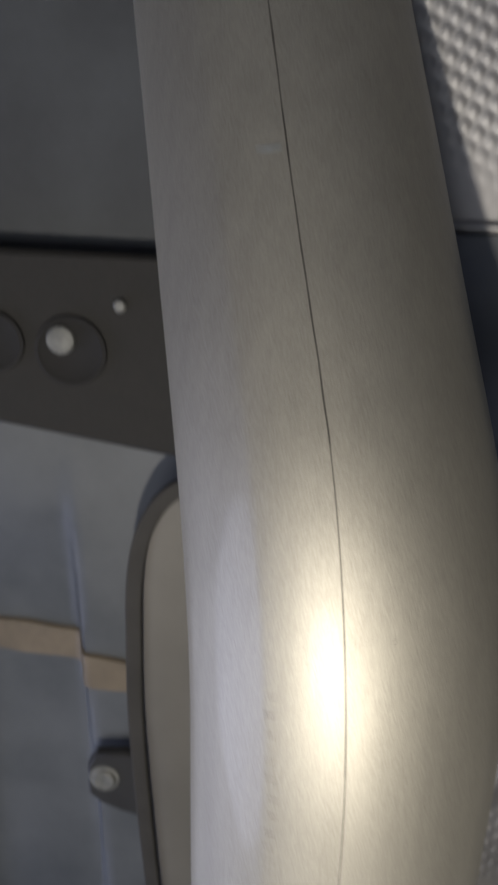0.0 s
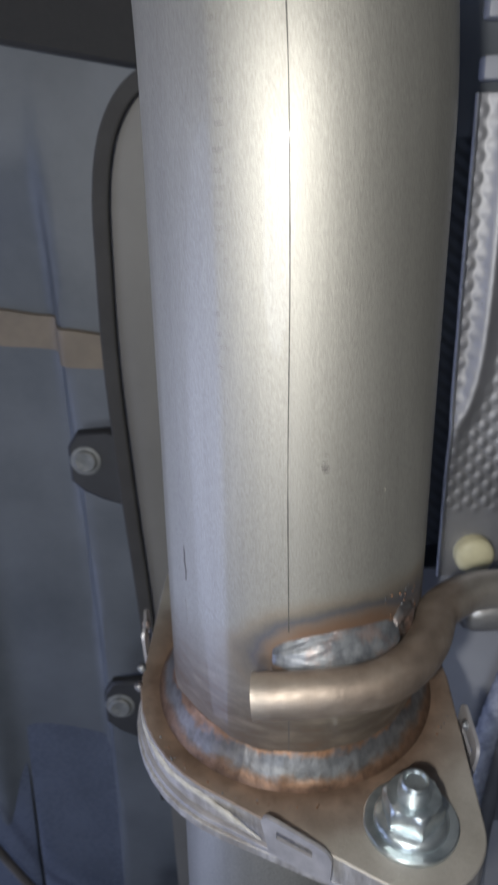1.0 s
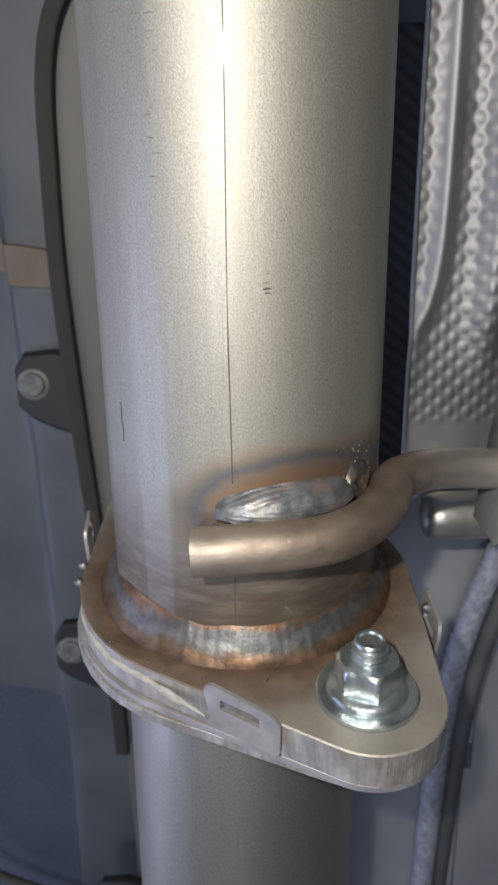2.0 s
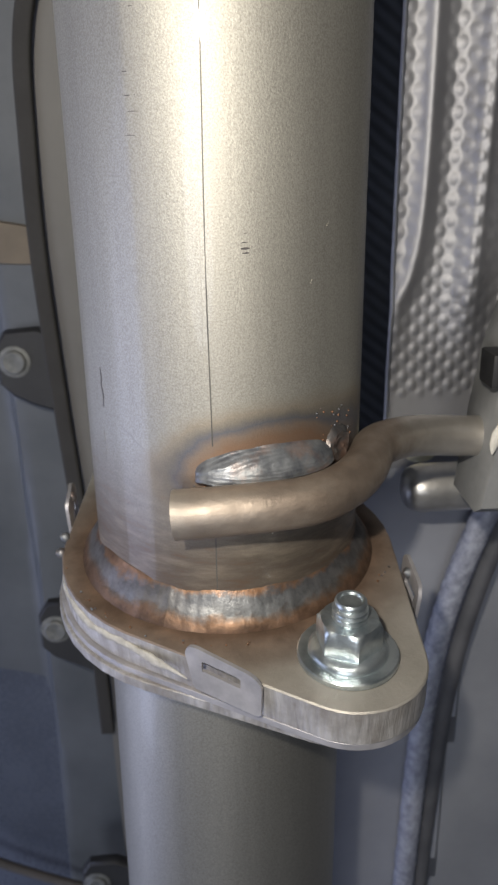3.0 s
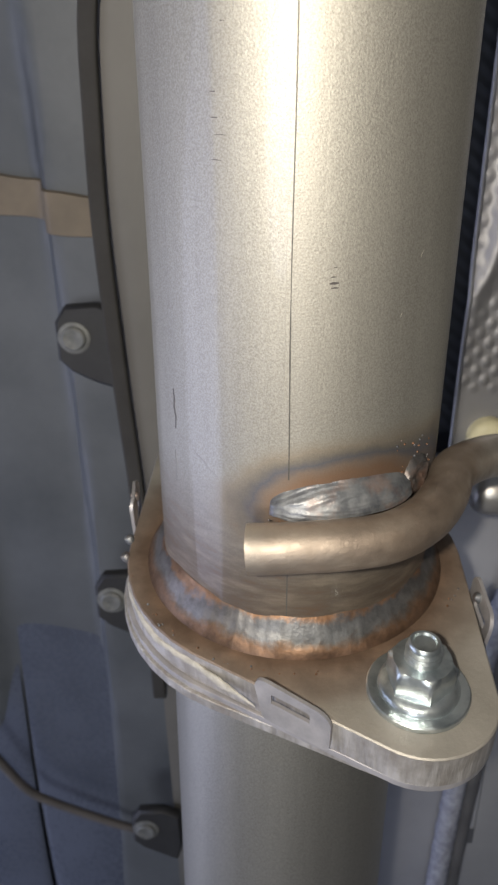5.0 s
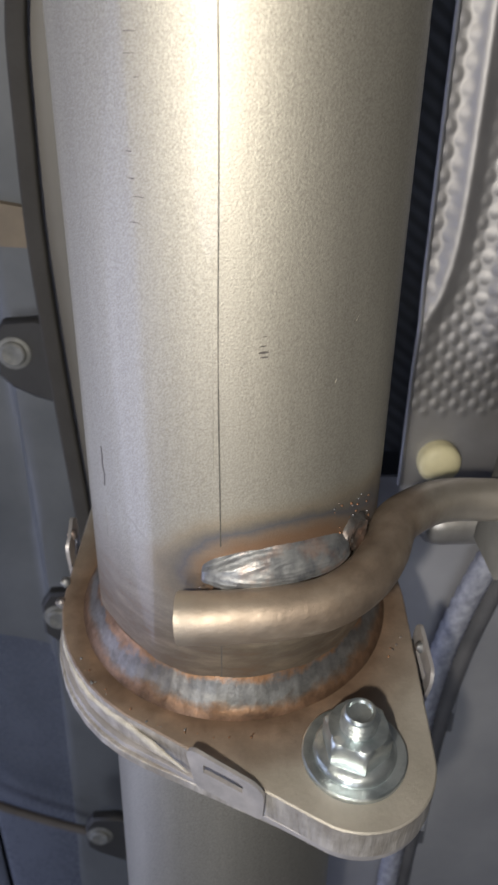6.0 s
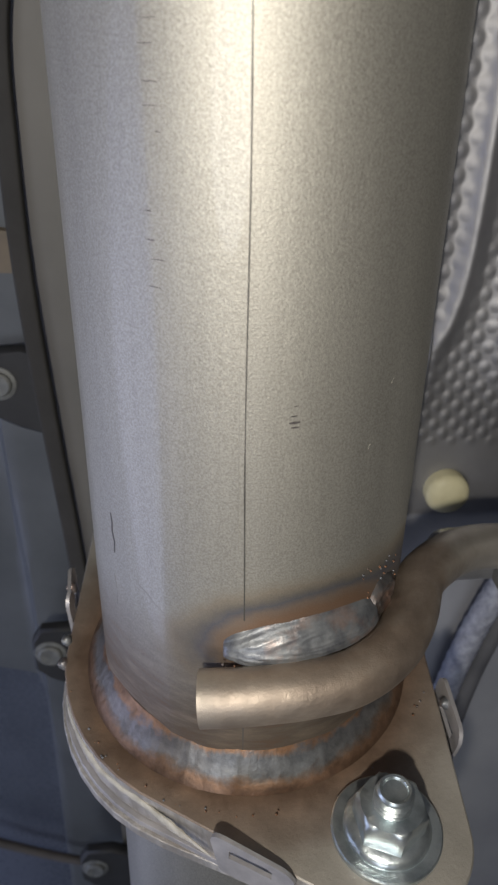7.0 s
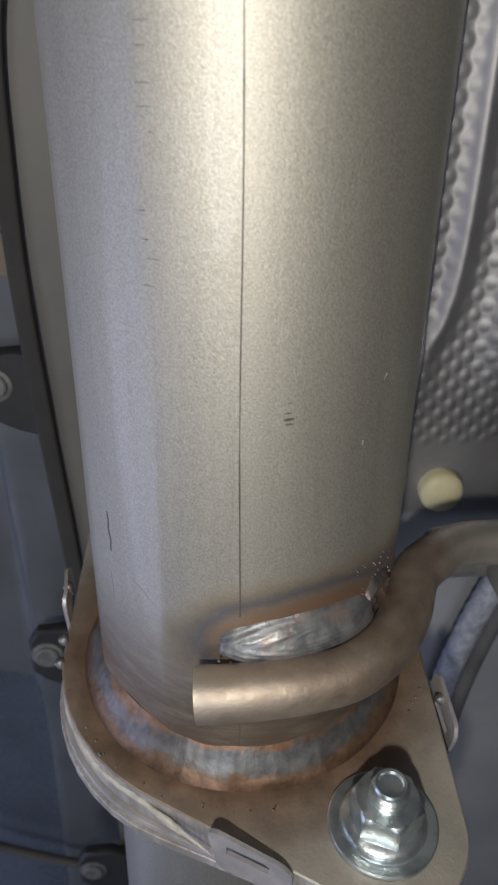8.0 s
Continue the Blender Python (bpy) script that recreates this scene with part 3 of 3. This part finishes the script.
part("tack_weld", tack(49, 23.6), M_TACK, pipe, "grey cratered end of the hanger weld")
random.seed(11)
for i in range(96):
    kind = i % 3
    if kind == 0:
        p = on_pipe(random.uniform(36, 60), random.uniform(22, 34), 0.1)
    elif kind == 1:
        a = random.uniform(190, 340)
        p = FLANGE @ Vector((random.uniform(43.2, 45.0) * math.cos(radians(a)), random.uniform(43.2, 45.0) * math.sin(radians(a)), 0.6))
    else:
        p = on_pipe(random.uniform(-12, 50), random.uniform(17.5, 20.5), random.uniform(3.5, 5.0))
    b = bmesh.new()
    bmesh.ops.create_icosphere(b, subdivisions=1, radius=random.uniform(0.12, 0.36), matrix=Matrix.Translation(p))
    part("spatter", b, M_COPPER if i % 2 else M_WELD, pipe)

# yellowish sealer squeezed along the flange's left edge
def edge_run(a0, a1, r, z, n=70):
    return [FLANGE @ Vector((r * math.cos(radians(a0 + (a1 - a0) * i / n)), r * math.sin(radians(a0 + (a1 - a0) * i / n)), z)) for i in range(n + 1)]


def smear(path, w, seed):
    def shape(i, f):
        k = w * (0.45 + 0.8 * abs(noise.noise(Vector((i * 0.09, seed, 0)))) + 0.35 * abs(noise.noise(Vector((i * 0.37, seed, 4))))) * min(1, 0.15 + 6 * min(f, 1 - f))
        return [(k * 0.5 * math.cos(2 * math.pi * j / 10), k * math.sin(2 * math.pi * j / 10)) for j in range(10)]
    return sweep(path, shape)


edge_line = [FLANGE @ Vector((p[0], p[1], -3.4)) for p in OUTLINE]
inv = FLANGE.inverted()
left_edge = [p for p in edge_line if (inv @ p).x < -6 and (inv @ p).y < -4]
left_edge.sort(key=lambda p: p.x)
tangent_end = FLANGE @ Vector((-9.6, -50.4, -3.6))
left_edge += [left_edge[-1].lerp(tangent_end, f) for f in (0.25, 0.5, 0.75, 1.0)]
left_run = smooth_path([p for p in left_edge if p.y < 6], 5)
left_run = [p + Vector((0, 0, 0.5 * noise.noise(p * 0.22) + 0.35 * noise.noise(p * 0.9))) for p in left_run]
solo("sealer_bead", smear(left_run, 1.7, 3), M_SEALER, left_run[0], "dried yellowish sealer smeared along the flange edge", "sealer")

# ---- lower pipe with its own flange, seen below the joint ----
low = thing("front_pipe", (0, 0, -24), "plain steel exhaust pipe continuing below the flange joint", "exhaust pipe")
low_axis = [Vector((-1.0 - 0.006 * abs(z + 24), 0.02 * (z + 24), z)) for z in range(-22, -603, -8)]
part("tube", sweep(low_axis, lambda i, f: circle(33.2, 72), up=Vector((0, 1, 0))), M_LOWPIPE, low)
LOWER = hull_outline((-1.0, -1.1), 46.3, (EAR[0] - 3.2, EAR[1] + 2.4), 15.6, (-24.0, 45.0), 14.5, 44)
part("flange_plate", prism(LOWER, -13.6, -10.82, FLANGE, 0.2), M_EDGE, low, "cut steel flange plate")
part("ring_weld", bead(ring_path(35.0, -14.6, FLANGE, 200), 3.6, 0.9, 0.06, 21), M_RING, low, "grey ring weld")

# ---- gasket between the flanges, with its bent locating tabs ----
gasket = thing("flange_gasket", FLANGE @ Vector((0, 0, -10)), "layered sheet steel gasket with bent tabs clamped between the flanges", "gasket")
GASK = hull_outline((-0.3, -0.3), 46.4, EAR, 16.9, (-27.0, 48.6), 16.9, 44)
part("sheet", prism(GASK, -10.81, -9.01, FLANGE, 0.1), M_GASKET, gasket)


def bent_tab(p0, p1, z0, z1, lean=0.8, skew=0.0):
    """A tab folded up over the plate's edge: a rounded blade with a slot through it, from p0 to p1 in the flange's plane."""
    a, b = Vector((*p0, 0)), Vector((*p1, 0))
    d = (b - a).normalized()
    out = Vector((d.y, -d.x, 0))
    length, high = (b - a).length, z1 - z0
    bm = bmesh.new()
    outer = []
    rad = 3.2
    for cx, cz, s in ((rad, rad * 0.4, 180), (length - rad * 0.4, rad * 0.4, 270), (length - rad, high - rad, 0), (rad, high - rad, 90)):
        q = rad if cz > rad else rad * 0.4
        for k in range(5):
            t = radians(s + 22.5 * k)
            outer.append((cx + q * math.cos(t), cz + q * math.sin(t)))
    w, h = length * 0.50, 2.6
    cx, cz = length * 0.48, high * 0.62
    inner = []
    n = len(outer)
    for i in range(n):
        u, v = outer[i][0] - length / 2, outer[i][1] - high / 2
        t = math.atan2(v / high, u / length)
        inner.append((cx + w * 0.5 * max(-1, min(1, 1.4 * math.cos(t))), cz + h * 0.5 * max(-1, min(1, 1.4 * math.sin(t)))))
    layers = []
    for off in (0.25, 1.15):
        def place(q):
            return FLANGE @ (a + d * q[0] + out * (off + lean * q[1] / high + 0.35 * math.sin(q[0] * 0.5)) + Vector((0, 0, z0 + q[1] - skew * (q[0] / length) * (0.75 + 0.25 * q[1] / high))))
        layers.append(([bm.verts.new(place(q)) for q in outer], [bm.verts.new(place(q)) for q in inner]))
    for i in range(n):
        j = (i + 1) % n
        for o, s in layers:
            bm.faces.new((o[i], o[j], s[j], s[i]))
        for k in (0, 1):
            bm.faces.new((layers[0][k][i], layers[0][k][j], layers[1][k][j], layers[1][k][i]))
    return bm


part("tab", bent_tab((-9.4, -50.6), (7.0, -57.6), -3.6, 7.6, -0.6, 5.2), M_GASKET, gasket, "slotted grey tab bent over the flange edge")
part("tab", bent_tab((45.6, -30.0), (45.6, -12.0), -11.0, 3.4), M_GASKET, gasket, "bent tab on the flange's far edge")
part("tab", bent_tab((-45.2, 24.0), (-44.6, 10.0), -11.0, 8.0), M_GASKET, gasket, "bent tab with a spatter blob")
for p in ((-46.0, -3.2, -0.6), (-46.0, 3.5, 0.3), (-45.8, 16.0, 6.5), (46.6, -19.0, 0.8)):
    b = bmesh.new()
    bmesh.ops.create_icosphere(b, subdivisions=2, radius=1.5)
    for v in b.verts:
        v.co = FLANGE @ (Vector(p) + v.co * (1 + 0.3 * noise.noise(v.co * 0.9)))
    part("blob", b, M_WELD, gasket, "bright blob of weld spatter")

# ---- the flange bolt ----
def hex_nut(m):
    bm = bmesh.new()
    rings = []
    n = 48
    for r, h, hexed in ((9.0, 0.0, 0), (9.0, 0.7, 0), (8.1, 1.7, 0), (7.45, 2.1, 1), (7.5, 2.4, 1), (7.5, 7.7, 1), (7.15, 8.5, 2), (6.3, 8.8, 0), (4.1, 8.8, 0)):
        row = []
        for k in range(n):
            t = 2 * math.pi * k / n
            rr = r
            if hexed:
                q = (t % (math.pi / 3)) - math.pi / 6
                rr = 6.5 / math.cos(q) * (r / 7.5)
                if hexed == 2:
                    rr = min(rr, 6.75)
            row.append(bm.verts.new(m @ Vector((rr * math.cos(t), rr * math.sin(t), h))))
        rings.append(row)
    for a, b in zip(rings, rings[1:]):
        for k in range(n):
            bm.faces.new((a[k], a[(k + 1) % n], b[(k + 1) % n], b[k]))
    bm.faces.new(rings[0])
    bm.faces.new(rings[-1])
    return bm


BOLT = FLANGE @ Matrix.Translation((EAR[0] - 0.6, EAR[1] + 0.1, 0))
bolt = thing("flange_bolt", BOLT.translation, "zinc-plated stud with flange nut and washer clamping the exhaust flange", "bolt")
part("washer", lathe([(4.4, 0.05), (11.1, 0.05), (11.4, 0.4), (11.4, 1.5), (11.1, 1.8), (4.4, 1.8)], 48, BOLT), M_ZINC, bolt)
part("nut", hex_nut(BOLT @ Matrix.Translation((0, 0, 1.8)) @ Matrix.Rotation(radians(-22), 4, "Z")), M_ZINC, bolt)
prof = [(3.9, 1.0)]
for i in range(8):
    prof += [(3.2, 4.0 + i * 1.25), (3.95, 4.5 + i * 1.25), (3.95, 4.72 + i * 1.25), (3.2, 5.2 + i * 1.25)]
prof += [(3.6, 14.6), (3.5, 15.2), (3.1, 15.6), (2.6, 15.5), (2.3, 15.0), (0.4, 14.8)]
part("stud", lathe(prof, 32, BOLT), M_ZINC, bolt, "threaded zinc stud end")

# ---- rubber mount, body-side pin and plug beside the pipe ----
mount = thing("rubber_mount", (84, 6, 30), "dusty grey rubber exhaust mount holding the hanger rod", "rubber mount")
block = prism([(67, -3), (112, -3), (112, 56), (79, 58), (75, 51), (72, 40), (69.5, 22)], -8, 16,
              Matrix(((1, 0, 0, 0), (0, 0, 1, 0), (0, 1, 0, 0), (0, 0, 0, 1))), 2.2)
part("block", block, M_RUBBER, mount)
part("clip", box(67.5, 72.5, -8.6, 2, 32, 41, 1.0), M_BLACK, mount, "black plastic clip")
arc = [Vector((69 + 11 * (1 - math.cos(radians(a))), -9.6, 15 + 13 * math.sin(radians(a)))) for a in range(0, 75, 6)]
part("paint_mark", smear(arc, 1.9, 30), M_MARK, mount, "white paint mark")

pin = thing("body_pin", (62, 44, -12), "bare steel body-side hanger pin behind the mount", "hanger pin")
pin_r = [2.0, 5.0, 6.8, 7.7, 8.1]
pin_path = [Vector((58 + d, 41, -15.5 + 0.03 * d)) for d in (0, 0.8, 2.2, 4.2, 7, 12, 20, 40, 64)]
part("pin", sweep(pin_path, lambda i, f: circle(pin_r[min(i, 4)], 32)), M_PIN, pin)
part("stay", box(96, 104, 38, 70, -22, -8, 1.5), M_PAN, pin, "grey welded stay to the panel")

solo("floor_plug", lathe([(2, 6), (7.2, 6), (7.4, 2.0), (6.9, 0.8), (5.2, -0.2), (2.4, -0.7), (0.3, -0.8)], 36,
                         Matrix.Translation((69.5, 61.5, -7.5)) @ Matrix.Rotation(radians(-90), 4, "X")), M_PLUG, (69, 66, -5), "pale yellow round plastic plug in the floor pan", "plug")


# ---- embossed heat shield ----
def emboss(x, z, pitch=6.6):
    """The height of the pressed ovals, in a staggered pattern."""
    row = z / (pitch * 0.5)
    best = 0.0
    base = math.floor(row)
    for r in (base, base + 1):
        cz = r * pitch * 0.5
        off = (r % 2) * 0.5
        cx = (math.floor(x / pitch - off + 0.5) + off) * pitch
        d = math.hypot((x - cx) / 1.9, (z - cz) / 2.3)
        if d < 1:
            best = max(best, (1 - d * d) ** 1.3)
    return best


def shield_face(x, z):
    up = 0.5 + 0.5 * math.tanh((z - 38) / 12)
    crest = 67.0 - 8 * math.exp(-max(0, z - 42) / 14)
    y = 67 + 0.03 * (x - 62)
    y -= up * (3.2 * math.exp(-((x - crest) / 3.4) ** 2) + 6 * math.exp(-((x - 83 - 0.02 * z) / 6.0) ** 2) + 4.5 * math.exp(-((x - 99) / 2.6) ** 2))
    smooth = 1 - 0.92 * up * math.exp(-((x - crest) / 4.0) ** 2)
    fade = 0.5 + 0.5 * math.tanh((z - 10) / 1.5)
    return y - 0.42 * emboss(x, z, 6.6) * smooth * fade


shield = thing("heat_shield", (78, 75, 60), "dimpled bare aluminium heat shield with pressed ridges", "heat shield")
# sheet ends at the pipe's shadow line, where the dark gap panel takes over
part("sheet", sheet(58, 130, -18, 150, shield_face, 170, 340, 0.8), M_ALU, shield)
part("hem", sweep([Vector((57.6, shield_face(58, z) + 0.5, z)) for z in range(-18, 151, 6)], lambda i, f: circle(0.9, 12), up=Vector((0, 1, 0))), M_ALU, shield, "rolled bright edge")
upper_shield = thing("heat_shield", (80, 88, 236), "dimpled bare aluminium heat shield with a rolled lower lip", "heat shield")
part("sheet", sheet(6, 140, 243, 400, lambda x, z: 86 - 0.12 * (x - 20) - 0.5 * emboss(x * 0.94 + z * 0.30, z * 0.94 - x * 0.30, 6.0) * (0.5 + 0.5 * math.tanh((z - 262) / 9)), 210, 240, 0.8), M_ALU, upper_shield)
part("lip", sweep([Vector((8, 87, 242)), Vector((140, 72, 242))], lambda i, f: circle(2.0, 14)), M_ALU, upper_shield, "bright rolled lip")
solo("wall_shield", sheet(20, 200, 138, 240, lambda x, z: 82 + 3 * math.sin(z * 0.12), 30, 30), M_PAN, (120, 98, 190), "grey panel between the heat shields", "panel", "structure")
for z in (186, 175, 158):
    solo("shield_clip", box(60, 80, 72, 80, z - 4, z + 3, 1.2), M_SIDE, (54, 89, z), "small pale grey panel clip", "clip", group="shield clips")
solo("wall_side", sheet(26, 330, -600, -16, lambda x, z: 69 + (7 if x > 101 + 0.05 * z else 0) + 0.02 * (x - 60), 90, 30), M_SIDE, (150, 76, -300),
     "flat grey tunnel side panel", "panel", "structure")

# ---- braided hose and cable along the tunnel ----
hose_path = smooth_path([(106, 54, 0), (93, 54, -30), (83, 55, -64), (77, 56, -102), (74.5, 57, -157), (72.5, 58, -250), (72, 58, -400), (72, 58, -600)], 26)
hose = thing("braided_hose", (99, 72, -37), "grey-blue braided hose clipped along the tunnel panel", "hose")
part("sleeve", sweep(hose_path, lambda i, f: [(u * (1 + 0.09 * math.sin(i * 1.57 + 4 * k * math.pi / 7)), v * (1 + 0.09 * math.sin(i * 1.57 + 4 * k * math.pi / 7))) for k, (u, v) in enumerate(circle(4.4, 28))]), M_HOSE, hose)
cable_path = smooth_path([(118, 60, 8), (105, 60, -30), (95, 61, -64), (88, 62, -102), (84, 63, -157), (81, 64, -250), (80, 64, -400), (80, 64, -600)], 8)
solo("black_cable", sweep(cable_path, lambda i, f: circle(3.6, 16)), M_CABLE, (112, 78, -37), "black rubber cable beside the braided hose", "cable")

# ---- left of the pipe: seal, clamps, strip and bracket ----
bar_path = smooth_path([(-40, 84, 160), (-49, 84, 156), (-55.5, 84, 149), (-60.5, 84, 138), (-63.4, 84, 122), (-64.3, 84, 100), (-64.6, 84, 60), (-62.2, 84, 10), (-59, 84, -40), (-56.8, 84, -90), (-55.4, 84, -146)], 8)
solo("edge_seal", sweep(bar_path, lambda i, f: [(2.9 * math.copysign(abs(math.cos(q)) ** 0.3, math.cos(q)), 2.2 * math.copysign(abs(math.sin(q)) ** 0.3, math.sin(q))) for q in [2 * math.pi * (k + 0.5) / 20 for k in range(20)]], up=Vector((0, 1, 0))), M_SEAL, (-64, 88, 60),
     "black rubber seal along the tunnel panel's edge", "seal")


def clamp(x, y, z, dx):
    """A black clamp tongue with its pale bolt."""
    t = thing("seal_clamp", (x, y + 4, z), "black plastic clamp with a pale domed bolt on the edge seal", "clamp", "clamps along the seal")
    part("tongue", prism([(x - 8, z - 9), (x - 3, z - 14), (x + 5, z - 18), (x + dx, z - 22), (x + dx + 3, z - 10), (x + dx + 2, z + 9), (x + 8, z + 13), (x - 4, z + 12), (x - 8, z + 6)], y - 1, y + 5,
                         Matrix(((1, 0, 0, 0), (0, 0, 1, 0), (0, 1, 0, 0), (0, 0, 0, 1))), 1.2), M_BLACK, t)
    part("bolt", lathe([(6.8, 3), (6.8, -1.2), (6.2, -2.2), (4.8, -2.5), (4.6, -3.6), (3.9, -4.1), (2.6, -3.9), (0.2, -3.6)], 28,
                       Matrix.Translation((x - 1, y + 1, z)) @ Matrix.Rotation(radians(-90), 4, "X")), M_BOLT, t, "pale domed bolt head")
    return t


M_BOLT = grainy("dull_zinc_bolt", (0.18, 0.185, 0.18), (0.10, 0.105, 0.105), 0.6, 0.2, 200, 900, 0.5)
clamp(-81, 101, 17, 18)
clamp(-72, 84, -93, 14)
clamp(-66, 84, -234, 14)


def strip():
    bm = bmesh.new()
    rows = []
    for i in range(241):
        x = -300 + 236 * i / 240
        zc = 64.5 - 0.10 * (x + 93) + (0 if x < -93 else -2.5)
        y = left_pan(x, zc) - 2.0
        half = 7.8 + 0.4 * math.sin(x * 0.2)
        rows.append([bm.verts.new((x, y + d, zc + s * half)) for s, d in ((-1, 1.8), (-0.93, -0.4), (0.93, -0.4), (1, 1.8))])
    for a, b in zip(rows, rows[1:]):
        for k in range(4):
            bm.faces.new((a[k], a[(k + 1) % 4], b[(k + 1) % 4], b[k]))
    bm.faces.new(rows[0])
    bm.faces.new(rows[-1])
    return bm


solo("sealing_strip", strip(), M_TAPE, (-150, 112, 70), "tan sealing strip stuck across the floor panel", "strip")

bracket = thing("cross_bracket", (-110, 104, 190), "black painted steel cross bracket with holes and a pale bolt", "bracket")
FRONT = Matrix(((1, 0, 0, 0), (0, 0, 1, 0), (0, 1, 0, 0), (0, 0, 0, 1)))
part("plate", prism([(-330, 212), (-102, 171), (-80, 167), (-55, 162.5), (-10, 156), (-10, 229), (-60, 229.8), (-102, 230.5), (-330, 234)], 98, 106, FRONT, 1.5), M_BRACKET, bracket)
# the holes are closed discs, their inner shade given by the black colour
for x, z, r in ((-84.5, 198.5, 12.0), (-110, 201, 10.5)):
    part("hole_rim", lathe([(r, 0), (r - 0.2, -1.2), (r - 1.4, -1.4), (r - 2.4, -0.5), (0.3, -0.4)], 36, Matrix.Translation((x, 97.6, z)) @ Matrix.Rotation(radians(-90), 4, "X")), M_DEEP, bracket, "black disc standing in for a shaded round hole")
part("bolt", lathe([(4.8, 4), (4.8, -1), (4.4, -1.9), (3.2, -2.3), (0.3, -2.4)], 24, Matrix.Translation((-87.3, 97, 202.5)) @ Matrix.Rotation(radians(-90), 4, "X")), M_BOLT, bracket, "pale bolt in a recess")
part("screw", lathe([(2.2, 2), (2.2, -1), (1.6, -2.0), (0.3, -2.3)], 16, Matrix.Translation((-67.7, 97.5, 214)) @ Matrix.Rotation(radians(-90), 4, "X")), M_BOLT, bracket, "small bright screw")

# smooth undertray low on the left; its blue daylight gleam is partly painted in
def rib(x, half, top):
    """A rounded upright rib with a tapering head."""
    path = [Vector((x + 0.02 * d, 134 - 19 * math.sin(0.5 * math.pi * min(1, d / 200)), top - d)) for d in range(0, int(600 + top) + 1, 12)]
    return sweep(path, lambda i, f: [(half * math.cos(math.pi * k / 12), 6 * min(1, 0.01 + (i / 34) ** 1.3) * math.sin(math.pi * k / 12)) for k in range(24)], up=Vector((0, -1, 0)))


tray = thing("undertray", (-130, 121, -600), "smooth plastic undertray with rounded upright ribs, blue daylight gleam put into its colour", "undertray")
for x, half, top in ((-108, 27, -100), (-163, 26, -120), (-218, 26, -115)):
    part("rib", rib(x, half, top), M_GLOSS, tray, "rounded rib tinted blue for reflected daylight")

line_path = smooth_path([(-181.2, 104.0, -161.2), (-157.6, 104.0, -189.2), (-143.4, 104.0, -215.1), (-133.2, 104.0, -232.1), (-119.2, 104.0, -242.2), (-85.3, 104.0, -257.9), (-59.5, 104.0, -265.7)], 10)
solo("brake_line", sweep(line_path, lambda i, f: circle(2.3, 14)), M_LINE, line_path[0], "thin brown-black line running across the undertray", "brake line")
